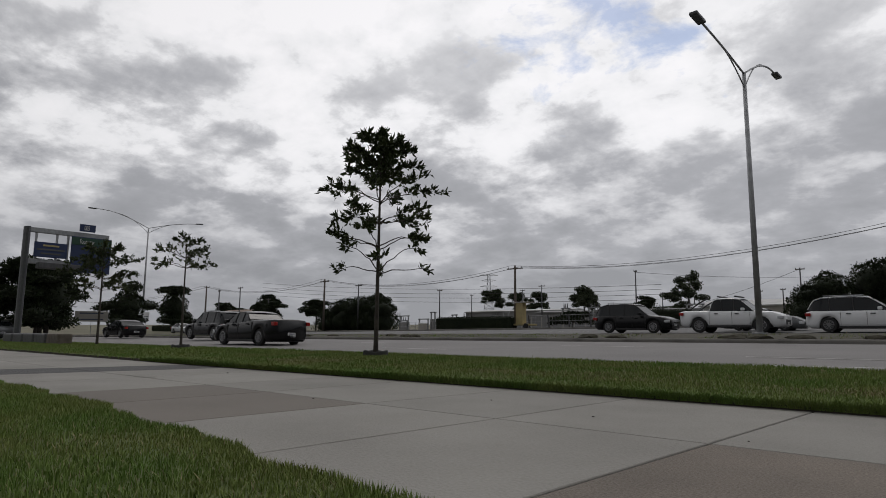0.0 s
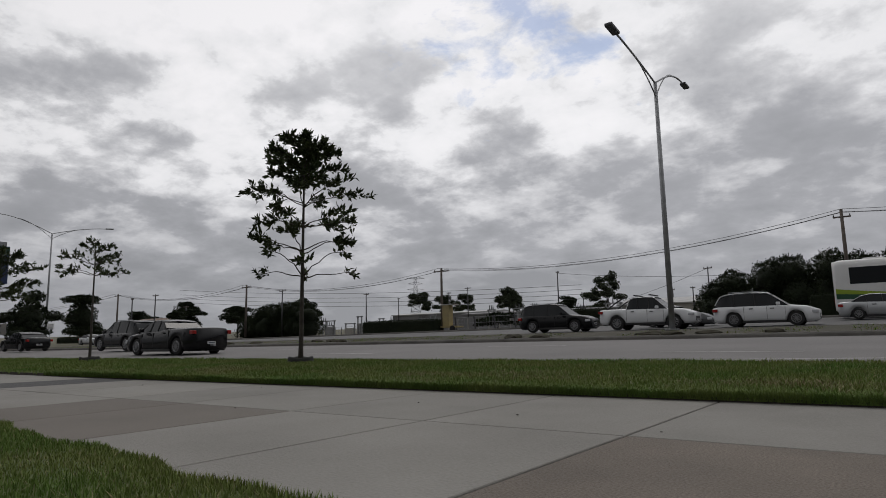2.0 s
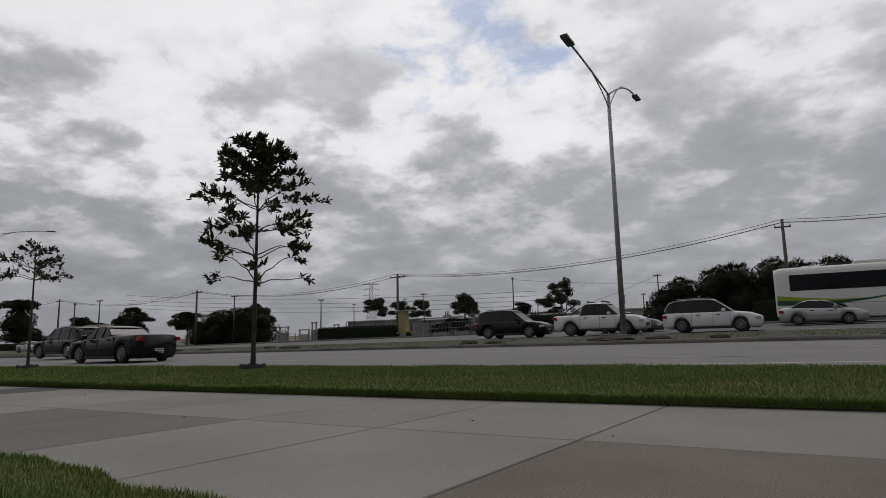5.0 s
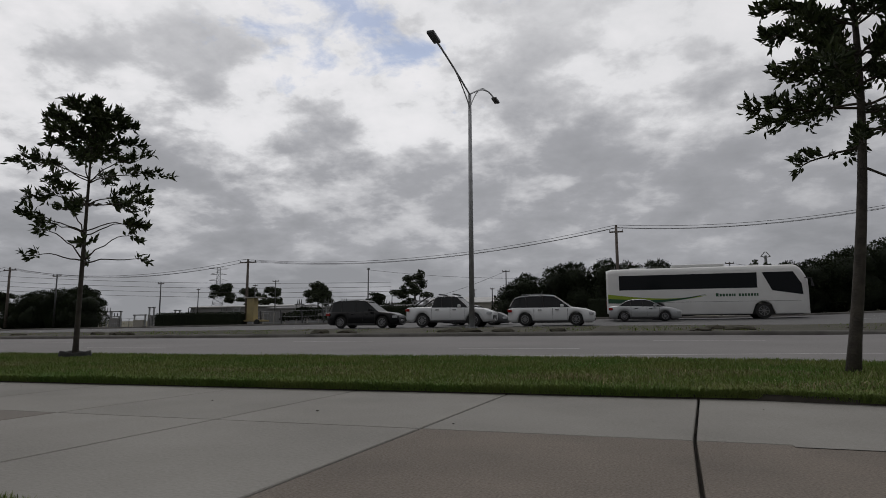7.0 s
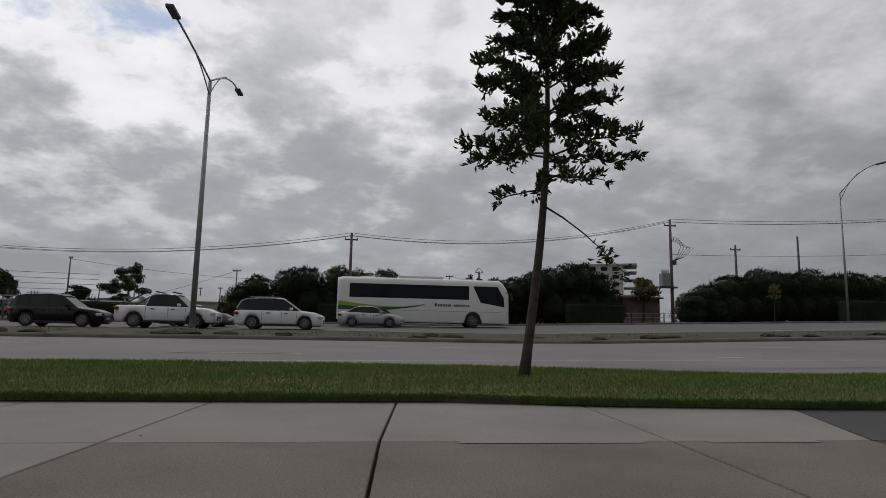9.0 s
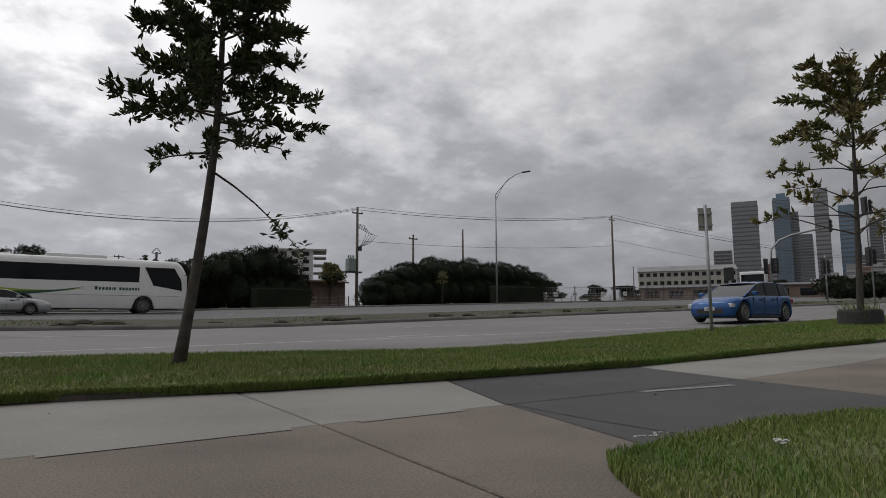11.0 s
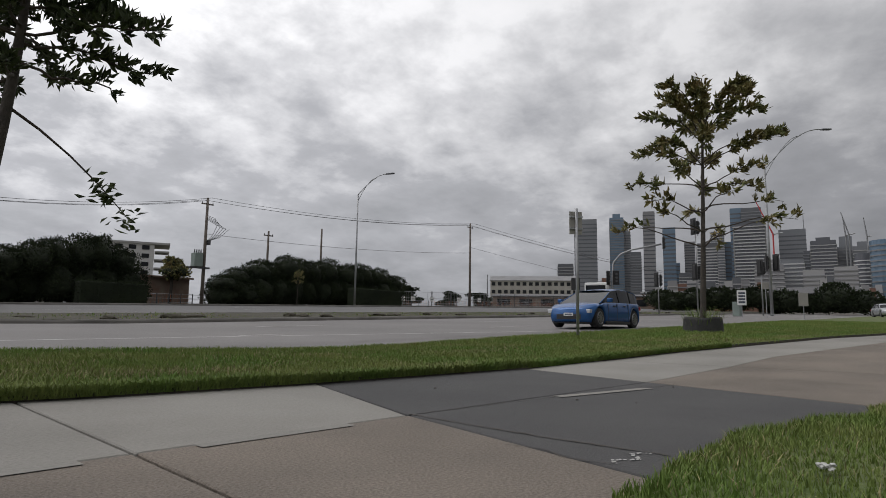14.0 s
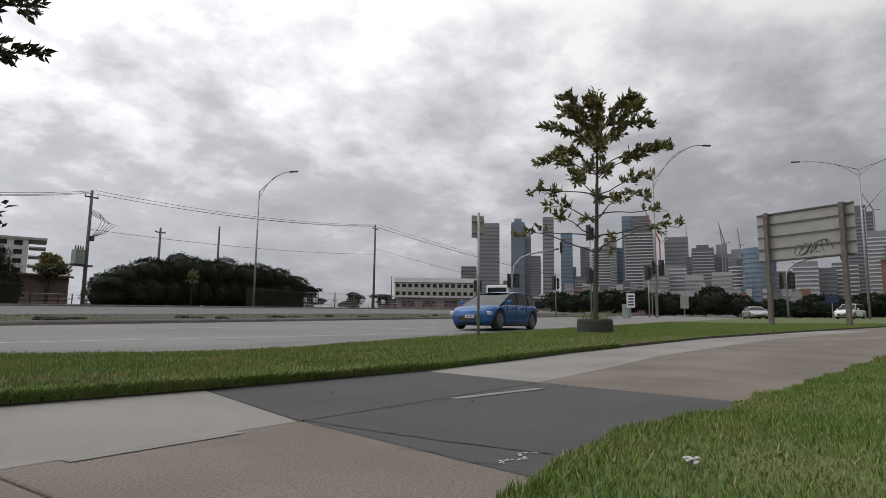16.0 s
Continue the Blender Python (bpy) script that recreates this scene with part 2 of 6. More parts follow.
def thing(name, label, category, group="", kind="", at=(0, 0, 0), turn=0.0):
    ob = new(name)
    ob.empty_display_size = 0.2
    ob.matrix_world = pose(at[0], at[1], at[2], 0, 0, turn)
    return tagged(ob, label, category, group, kind)


def finish(name, bm, material, smooth=False):
    me = bpy.data.meshes.new(name)
    bm.normal_update()
    bm.to_mesh(me)
    bm.free()
    me.materials.append(material)
    if smooth:
        for p in me.polygons:
            p.use_smooth = True
    return me


def part(name, bm, material, parent, label="", smooth=False):
    ob = new(name, finish(name, bm, material, smooth))
    ob.parent = parent
    return tagged(ob, label) if label else ob


def solo(name, bm, material, label, category, group="", kind="", smooth=False, at=None, turn=0.0):
    ob = new(name, finish(name, bm, material, smooth))
    if at:
        ob.matrix_world = pose(at[0], at[1], at[2], 0, 0, turn)
    return tagged(ob, label, category, group, kind)


def from_arrays(name, verts, faces, material):
    me = bpy.data.meshes.new(name)
    me.from_pydata([tuple(v) for v in verts], [], [tuple(int(i) for i in f) for f in faces])
    me.materials.append(material)
    return me


def box(bm, x0, x1, y0, y1, z0, z1, bevel=0.0, m=None):
    made = bmesh.ops.create_cube(bm, size=1.0)["verts"]
    t = Matrix.Translation(((x0 + x1) / 2, (y0 + y1) / 2, (z0 + z1) / 2)) @ Matrix.Diagonal((abs(x1 - x0), abs(y1 - y0), abs(z1 - z0), 1))
    bmesh.ops.transform(bm, matrix=(m @ t) if m else t, verts=made)
    if bevel:
        edges = list({e for v in made for e in v.link_edges})
        bmesh.ops.bevel(bm, geom=edges, offset=bevel, segments=2, affect="EDGES", profile=0.6)
    return bm


def tube(bm, pts, radii, sides=8, cap=True):
    """A round bar along points, with a radius at each."""
    pts = [Vector(p) for p in pts]
    rings, last = [], None
    for i, p in enumerate(pts):
        d = (pts[min(i + 1, len(pts) - 1)] - pts[max(i - 1, 0)]).normalized()
        u = d.cross(Vector((0, 0, 1)) if abs(d.z) < 0.95 else Vector((1, 0, 0))).normalized()
        if last is not None and u.dot(last) < 0:
            u = -u
        last = u
        w = d.cross(u)
        r = radii[i] if isinstance(radii, (list, tuple)) else radii
        rings.append([bm.verts.new(p + r * (math.cos(2 * math.pi * k / sides) * u + math.sin(2 * math.pi * k / sides) * w)) for k in range(sides)])
    for a, b in zip(rings, rings[1:]):
        for k in range(sides):
            bm.faces.new((a[k], a[(k + 1) % sides], b[(k + 1) % sides], b[k]))
    if cap:
        bm.faces.new(rings[0])
        bm.faces.new(rings[-1])
    return bm


def disc(bm, centre, axis_y, radius, width, sides=24, bevel=0.0):
    """A short cylinder whose axis runs along y."""
    made = bmesh.ops.create_cone(bm, cap_ends=True, segments=sides, radius1=radius, radius2=radius, depth=width)["verts"]
    bmesh.ops.transform(bm, matrix=Matrix.Translation(centre) @ Matrix.Rotation(radians(90), 4, "X"), verts=made)
    if bevel:
        edges = [e for e in {e for v in made for e in v.link_edges} if len(e.link_faces) == 2 and max(len(f.verts) for f in e.link_faces) > 4]
        bmesh.ops.bevel(bm, geom=edges, offset=bevel, segments=2, affect="EDGES")
    return bm


def fix_normals(bm):
    bmesh.ops.recalc_face_normals(bm, faces=bm.faces[:])
    return bm


def strip(bm, xs, edge0, edge1, lift0=0.0, lift1=None, rows=4):
    """A sheet laid on the land between two lines y = edge(x)."""
    lift1 = lift0 if lift1 is None else lift1
    grid = []
    for x in xs:
        y0, y1 = edge0(x), edge1(x)
        grid.append([bm.verts.new((x, y0 + (y1 - y0) * k / rows, ground_z(x, y0 + (y1 - y0) * k / rows) + lift0 + (lift1 - lift0) * k / rows)) for k in range(rows + 1)])
    for a, b in zip(grid, grid[1:]):
        for k in range(rows):
            bm.faces.new((a[k], b[k], b[k + 1], a[k + 1]))
    return bm


def around(lo, hi, step):
    return [lo + (hi - lo) * i / round((hi - lo) / step) for i in range(round((hi - lo) / step) + 1)]


# ---------------------------------------------------------------- the land
def lawn_edge(x):
    return spread([(-60, 2.6), (-9.3, 2.2), (-5.9, 2.1), (-3.7, 1.92), (-1.8, 1.74), (-0.6, 1.3), (0.6, 0.7), (1.6, 0.8), (2.4, 1.6), (2.9, 2.25), (3.8, 2.34), (5.2, 2.1), (7.8, 1.7), (11.6, 1.0), (20, -0.6), (28, -2.8), (38, -6.5), (60, -14), (70, -17)], x) - 0.09 + 0.05 * math.sin(x * 3.1) + 0.03 * math.sin(x * 7.7)


def verge_front(x):
    return spread([(-80, 6.0), (-12, 5.9), (0, 6.0), (1.2, 6.05), (2.6, 5.72), (4.5, 5.58), (7.5, 5.6), (12, 5.35), (20, 4.3), (28, 2.2), (38, -0.8), (60, -8), (112, -24)], x)


def verge_back(x):
    return spread([(-80, 10.5), (-20, 10.7), (0, 10.7), (3, 10.3), (6.5, 9.5), (9, 9.4), (16, 9.9), (40, 10.4), (110, 10.6)], x)


def level(v):
    return lambda x: v


XS = around(-90, 118, 4)
bm = bmesh.new()
ring = [0, 60, 140, 300, 700, 1800, 4500]
n = 48
rows = []
for r in ring[1:]:
    rows.append([bm.verts.new((r * math.cos(2 * math.pi * k / n), 20 + r * math.sin(2 * math.pi * k / n),
                               ground_z(r * math.cos(2 * math.pi * k / n), 20 + r * math.sin(2 * math.pi * k / n)) - 0.45 + max(0.0, math.sin(2 * math.pi * k / n) + 0.35) * 0.016 * max(0, min(r, 900) - 60))) for k in range(n)])
mid = bm.verts.new((0, 20, -0.3))
for k in range(n):
    bm.faces.new((mid, rows[0][k], rows[0][(k + 1) % n]))
for a, b in zip(rows, rows[1:]):
    for k in range(n):
        bm.faces.new((a[k], b[k], b[(k + 1) % n], a[(k + 1) % n]))
solo("ground", bm, M["land"], "flat grassy and bare ground reaching the horizon", "ground", kind="structure")

solo("near_lawn", strip(bmesh.new(), around(-60, 70, 0.5), level(-40), lawn_edge, 0.0, 0.02, 6), M["turf"], "mown green lawn with dry patches beside the footpath", "lawn", kind="structure")
solo("verge_lawn", strip(bmesh.new(), around(-88, 112, 1), verge_front, verge_back, 0.06, 0.03, 5), M["turf"], "green grass verge between footpath and road", "verge", kind="structure")
# soil face of the verge; its dark colour paints in the lip's shadow
bm = bmesh.new()
lip = [(bm.verts.new((x, verge_front(x), ground_z(x, verge_front(x)) - 0.05)), bm.verts.new((x, verge_front(x) + 0.01, ground_z(x, verge_front(x)) + 0.06))) for x in around(-88, 112, 1)]
for a, b in zip(lip, lip[1:]):
    bm.faces.new((a[0], b[0], b[1], a[1]))
solo("verge_edge", bm, M["joint"], "soil edge of the verge, coloured dark for the shade under its lip", "verge edge", kind="structure")
solo("path_bed", strip(bmesh.new(), XS, lambda x: min(0.2, lawn_edge(x) - 1.2), level(6.4), -0.075, -0.075, 4), M["joint"], "earth under the footpath slabs", "ground", kind="structure")
solo("road_near", strip(bmesh.new(), XS, level(9.0), level(23.9), -0.06, -0.06, 5), M["road"], "pale worn asphalt carriageway", "road", kind="structure")
solo("road_far", strip(bmesh.new(), XS, level(29.9), level(48.9), -0.06, -0.06, 6), M["road_far"], "grey asphalt carriageway beyond the median", "road", kind="structure")
solo("median", strip(bmesh.new(), XS, level(24.0), level(30.0), 0.07, 0.07, 3), M["soil"], "narrow median of dry soil and sparse grass", "median", kind="structure")
solo("far_verge", strip(bmesh.new(), XS, level(49.05), level(75), 0.05, 0.02, 6), M["soil"], "rough grass strip beyond the road", "verge", kind="structure")


def kerb_run(name, y, face, label):
    """A kerb with a sloped face; face is -1 when it looks towards the footpath."""
    bm = bmesh.new()
    prof = [(0.0, -0.12), (0.0, 0.03), (0.03, 0.085), (0.16, 0.09), (0.16, -0.12)]
    rows = []
    for x in around(-88, 112, 4):
        rows.append([bm.verts.new((x, y - face * (0.08 - p) if face > 0 else y + (p - 0.08), ground_z(x, y) + z)) for p, z in prof])
    for a, b in zip(rows, rows[1:]):
        for k in range(len(prof) - 1):
            bm.faces.new((a[k], b[k], b[k + 1], a[k + 1]))
    solo(name, fix_normals(bm), M["kerb"], label, "kerb", kind="structure")


kerb_run("kerb_median_near", 23.9, -1, "stained concrete kerb along the median")
kerb_run("kerb_median_far", 30.0, -1, "stained concrete kerb along the median")
kerb_run("kerb_far", 48.95, -1, "concrete kerb beside the far verge")

# lane lines
def lane_dash(x0, x1, y, w, road):
    solo("lane_line", strip(bmesh.new(), around(x0, x1, max(0.5, (x1 - x0) / 6)), level(y - w / 2), level(y + w / 2), -0.052, -0.052, 1), M["line"], "worn white lane line painted on the asphalt", "lane line", "lane lines", "structure")


for k in range(-7, 10):
    lane_dash(k * 12 - 4.2, k * 12 - 1.2, 15.2, 0.13, 0)
    lane_dash(k * 12 + 0.6, k * 12 + 3.6, 19.4, 0.13, 0)
lane_dash(-60, 100, 11.9, 0.10, 0)
for y in (34.4, 39.0, 43.6):
    for k in range(-6, 9):
        lane_dash(k * 12 + 2 * (y > 40), k * 12 + 2 * (y > 40) + 3.2, y, 0.13, 1)


# ---------------------------------------------------------------- plants
def leaf_mesh(name, spots, material, length, width, rng, up=0.3):
    """Folded pointed leaves; spots: (place, way)."""
    n = len(spots)
    pos = np.array([s[0] for s in spots])
    way = np.array([s[1] for s in spots]) + rng.normal(0, 0.55, (n, 3)) + np.array([0, 0, up])
    way /= np.linalg.norm(way, axis=1, keepdims=True)
    side = np.cross(way, rng.normal(0, 1, (n, 3)))
    side /= np.linalg.norm(side, axis=1, keepdims=True)
    nor = np.cross(way, side)
    L = (length * rng.uniform(0.6, 1.25, n))[:, None]
    W = (width * rng.uniform(0.7, 1.2, n))[:, None]
    base, tip = pos, pos + way * L - nor * L * 0.12
    a = pos + way * L * 0.45 + side * W / 2 + nor * W * 0.15
    b = pos + way * L * 0.45 - side * W / 2 + nor * W * 0.15
    verts = np.stack([base, a, tip, b], 1).reshape(-1, 3)
    i = np.arange(n) * 4
    faces = np.concatenate([np.stack([i, i + 1, i + 2], 1), np.stack([i, i + 2, i + 3], 1)])
    return from_arrays(name, verts, faces, material)


def young_tree(label, at, height, girth, lean, tiers, leaf, leaf_size, seed, ring=0.3, bend=0.0, drooper=None, top=1.0):
    """A street tree: tapered trunk, tiers of arched limbs, leaves gathered towards the limbs' ends.
    tiers: (height as a share, reach in metres, limbs, rise, leaves a limb, bare share of the limb)."""
    rng = np.random.default_rng(seed)
    tree = thing("street_tree", label, "tree", "street trees", at=at)

    def stem(f):
        return Vector((lean[0] * f * height + bend * math.sin(f * 3.0), lean[1] * f * height, f * height))

    bm = tube(bmesh.new(), [stem(k / 14) + Vector((0, 0, -0.05 if k == 0 else 0)) for k in range(15)], [girth * (1.25 if k == 0 else 1) * (1 - 0.9 * (k / 14) ** 1.1) + 0.006 for k in range(15)], 10)
    part("trunk", fix_normals(bm), M["bark"], tree, smooth=True)
    spots = []
    for share, reach, count, rise, leaves, bare in tiers:
        spin = rng.uniform(0, 6.28)
        for c in range(count):
            az = spin + 2 * math.pi * c / count + rng.normal(0, 0.2)
            r = reach * rng.uniform(0.82, 1.1)
            foot = stem(share + rng.normal(0, 0.008))
            out = Vector((math.cos(az), math.sin(az), 0))
            pts, limbs = [], bmesh.new()
            for k in range(9):
                f = k / 8
                pts.append(foot + out * r * f + Vector((0, 0, r * (rise * math.sin(f * 2.0) + 0.02 * math.sin(9 * f + c)))) + Vector(rng.normal(0, 0.012, 3)) * (k > 0))
            tube(limbs, pts, [girth * 0.28 * (1 - 0.8 * k / 8) * (1 - 0.45 * share) + 0.004 for k in range(9)], 5, cap=False)
            # short twigs along the leafy outer part of the limb, drawn together into a plume
            count_twigs = max(3, leaves // 9)
            for q in range(count_twigs):
                f = min(0.995, bare + (1 - bare) * (q + rng.uniform(0, 1)) / count_twigs)
                k = min(7, int(f * 8))
                p = pts[k].lerp(pts[k + 1], f * 8 - k)
                d = (out * 0.9 + Vector(rng.normal(0, 0.5, 3)) + Vector((0, 0, 0.25))).normalized()
                ln = rng.uniform(0.08, 0.22) * (0.7 + 0.25 * reach) * (leaf_size / 0.15) ** 0.5
                tube(limbs, [p, p + d * ln * 0.5, p + d * ln], [0.006, 0.004, 0.002], 3, cap=False)
                for _ in range(11):
                    g = rng.uniform(0.15, 1.0)
                    spots.append((p + d * ln * g + Vector(rng.normal(0, 0.022, 3)), d))
            part("limb", fix_normals(limbs), M["twig"], tree, smooth=True)
    for k in range(int(260 * top)):
        f = rng.uniform(0.74, 1.0)
        az, r = rng.uniform(0, 6.28), abs(rng.normal(0, 0.16)) * (1.25 - f) * 3.2
        p = stem(f) + Vector((math.cos(az) * r, math.sin(az) * r, rng.uniform(0, 0.12)))
        spots.append((p, Vector((math.cos(az), math.sin(az), 0.9)).normalized()))
    if drooper:
        share, way, ln = drooper
        foot = stem(share)
        pts = [foot + Vector(way) * ln * f + Vector((0, 0, -0.25 * ln * f * f)) for f in (0, 0.25, 0.5, 0.75, 1)]
        limbs = tube(bmesh.new(), pts, [0.018, 0.014, 0.011, 0.008, 0.004], 5, cap=False)
        part("limb", fix_normals(limbs), M["twig"], tree, smooth=True)
        for q in range(7):
            f = rng.uniform(0.62, 1)
            p = pts[0].lerp(pts[-1], f) + Vector((0, 0, -0.05))
            for _ in range(9):
                spots.append((p + Vector(rng.normal(0, 0.08, 3)), Vector((way[0], way[1], 0.2)).normalized()))
    ob = new("crown", leaf_mesh("crown", spots, leaf, leaf_size, leaf_size * 0.42, rng))
    ob.parent = tree
    tagged(ob, kind="stuff")
    if ring:
        bm = bmesh.new()
        prof = [(ring * r, z * (ring / 0.3) ** 1.5) for r, z in ((0.67, 0.0), (0.72, 0.13), (0.8, 0.165), (0.92, 0.17), (0.95, 0.14), (1.0, -0.06))]
        rings = [[bm.verts.new((r * math.cos(k * math.pi / 10), r * math.sin(k * math.pi / 10), z + 0.02 * math.sin(k))) for k in range(20)] for r, z in prof]
        for a, b in zip(rings, rings[1:]):
            for k in range(20):
                bm.faces.new((a[k], a[(k + 1) % 20], b[(k + 1) % 20], b[k]))
        part("watering_ring", fix_normals(bm), M["tub"], tree, "black rubber watering ring", smooth=True)
    return tree


def on_land(x, y, lift=0.0):
    return (x, y, ground_z(x, y) + lift)


young_tree("young street tree with tiered limbs and a black ring", on_land(-10.6, 9.73), 5.2, 0.05, (0.008, 0),
           [(0.375, 1.3, 4, 0.14, 26, 0.78), (0.385, 1.0, 3, 0.55, 12, 0.8), (0.485, 1.25, 5, 0.22, 72, 0.60), (0.60, 1.32, 6, 0.13, 110, 0.42), (0.70, 1.38, 6, 0.27, 105, 0.42), (0.785, 0.85, 6, 0.42, 130, 0.15), (0.85, 0.78, 7, 0.55, 140, 0.12), (0.92, 0.5, 7, 0.75, 110, 0.05)],
           M["leaf"], 0.15, 11, top=0.35)
young_tree("leaning young street tree with a dense dark crown", on_land(2.45, 8.32), 6.5, 0.066, (0.045, 0.02),
           [(0.45, 0.85, 4, -0.14, 80, 0.40), (0.50, 1.3, 6, 0.06, 210, 0.22), (0.555, 1.05, 7, 0.14, 220, 0.15), (0.61, 1.15, 7, 0.22, 230, 0.15), (0.67, 1.15, 7, 0.30, 230, 0.15), (0.73, 0.85, 7, 0.38, 220, 0.1), (0.80, 0.75, 7, 0.5, 220, 0.08), (0.87, 0.62, 7, 0.6, 210, 0.06), (0.93, 0.45, 6, 0.7, 150, 0.05)],
           M["leaf"], 0.125, 23, ring=0, bend=0.22, drooper=(0.385, (0.86, -0.1, -0.46), 1.3), top=1.3)
young_tree("young street tree with sparse olive leaves in a black ring", on_land(21.0, 7.9), 8.5, 0.095, (0.095, 0),
           [(0.31, 2.7, 3, 0.24, 20, 0.80), (0.38, 2.5, 4, 0.14, 40, 0.66), (0.46, 2.4, 4, 0.12, 60, 0.55), (0.55, 2.3, 5, 0.16, 100, 0.45), (0.64, 2.2, 7, 0.30, 170, 0.34), (0.74, 1.8, 7, 0.58, 200, 0.22), (0.80, 1.4, 6, 0.85, 180, 0.15)],
           M["leaf_olive"], 0.23, 37, ring=0.6, bend=0.05, top=0.3)
young_tree("small young street tree with a thin flat crown", on_land(-20.0, 9.7), 3.75, 0.04, (-0.01, 0),
           [(0.72, 1.0, 5, 0.12, 60, 0.35), (0.80, 0.95, 5, 0.25, 60, 0.3), (0.9, 0.5, 4, 0.6, 50, 0.2)], M["leaf"], 0.14, 41, top=0.25)
young_tree("young street tree with a broad drooping crown", on_land(-27.2, 9.7), 4.2, 0.05, (0, 0),
           [(0.55, 1.3, 5, 0.15, 110, 0.3), (0.65, 1.4, 5, 0.2, 130, 0.25), (0.75, 1.3, 5, 0.3, 130, 0.2), (0.86, 0.8, 5, 0.5, 100, 0.1)], M["leaf"], 0.16, 43, ring=0)
young_tree("slender sapling beside the far hedge", on_land(38.0, 52.6), 3.5, 0.035, (0.03, 0),
           [(0.62, 0.55, 4, 0.4, 40, 0.2), (0.75, 0.6, 4, 0.4, 50, 0.2), (0.88, 0.4, 4, 0.5, 40, 0.1)], M["leaf_olive"], 0.17, 47, ring=0, top=0.3)


def shrub(name, label, category, blobs, leaf, seed, density=95, size=0.3, group="", trunk=None):
    """A mass of foliage: lumpy cores, coloured near black for the shade inside, under a skin of many leaf clumps.
    blobs: (x, y, z, rx, ry, rz) in world metres.
    """
    rng = np.random.default_rng(seed)
    c = np.mean([b[:3] for b in blobs], axis=0)
    base = (float(c[0]), float(c[1]), ground_z(float(c[0]), float(c[1])))
    ob = thing(name, label, category, group, at=base)
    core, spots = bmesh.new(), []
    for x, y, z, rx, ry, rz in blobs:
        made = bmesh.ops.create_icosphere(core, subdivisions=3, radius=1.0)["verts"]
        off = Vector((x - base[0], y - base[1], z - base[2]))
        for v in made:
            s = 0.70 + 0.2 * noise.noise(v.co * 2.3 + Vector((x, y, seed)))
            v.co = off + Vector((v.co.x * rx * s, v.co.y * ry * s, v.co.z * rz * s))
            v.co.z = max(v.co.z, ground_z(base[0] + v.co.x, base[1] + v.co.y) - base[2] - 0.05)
        n = int(density * (rx * rz + rx * ry + ry * rz))
        d = rng.normal(0, 1, (n, 3))
        d /= np.linalg.norm(d, axis=1, keepdims=True)
        d[:, 2] = np.where(d[:, 2] < -0.75, -d[:, 2], d[:, 2])
        for v in d:
            lump = 0.88 + 0.26 * noise.noise(Vector(v) * 2.3 + Vector((x, y, seed))) + rng.normal(0, 0.07)
            p = off + Vector((v[0] * rx * lump, v[1] * ry * lump, v[2] * rz * lump))
            if p.z > ground_z(base[0] + p.x, base[1] + p.y) - base[2]:
                spots.append((p, v))
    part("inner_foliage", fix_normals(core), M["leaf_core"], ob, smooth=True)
    o = new("crown", leaf_mesh("crown", spots, leaf, size, size * 0.6, rng, up=0.5))
    o.parent = ob
    tagged(o, kind="stuff")
    if trunk:
        bm = bmesh.new()
        for tx, ty, r, h in trunk:
            tube(bm, [(tx - base[0], ty - base[1], -0.1), (tx - base[0] + 0.1, ty - base[1], h * 0.5), (tx - base[0], ty - base[1], h)], [r, r * 0.8, r * 0.5], 8)
        part("trunk", fix_normals(bm), M["bark"], ob, smooth=True)
    return ob


def bank(name, label, x0, x1, y, top, seed, depth=3.0, leaf="leaf_dark", step=1.9, density=230, size=0.17, category="shrubs"):
    """A long bank of shrubs; top: (x, height over the land) pairs."""
    rng = np.random.default_rng(seed)
    blobs = []
    for x in around(x0 + 1.0, x1 - 1.0, step):
        h = spread(top, x) * rng.uniform(0.92, 1.05)
        z = ground_z(x, y)
        blobs.append((x, y + rng.normal(0, 0.4), z + h * 0.30, step * 0.95, depth, h * 0.46))
        blobs.append((x + rng.normal(0, 0.4), y + rng.normal(0, 0.5), z + h * 0.70, step * 0.85, depth * 0.8, h * 0.33))
    return shrub(name, label, category, blobs, M[leaf], seed, density, size)


bank("shrub_bank", "dense dark green bank of shrubs beyond the road", -11.6, 4.6, 57.5, [(-11.6, 2.6), (-9.5, 4.2), (-6, 4.6), (-3.8, 5.3), (0.5, 5.0), (3.4, 4.0), (4.6, 2.0)], 3)
bank("shrub_bank", "dense dark green bank of shrubs beyond the road", 9.8, 24.4, 57.5, [(9.6, 2.6), (11.5, 4.4), (15, 4.6), (19, 5.5), (22, 5.6), (23.4, 4.6), (24.4, 2.2)], 5)
bank("shrub_bank", "rounded dark green bank of shrubs beyond the road", 32.0, 56.5, 58, [(32, 2.0), (34, 3.6), (37, 4.5), (43, 5.2), (49, 5.0), (54, 4.4), (56.5, 3.0)], 7)
bank("shrub_bank", "dark shrubs in front of the substation", -74, -61, 58, [(-74, 2.6), (-70, 5.0), (-64, 5.0), (-61, 3.4)], 9)


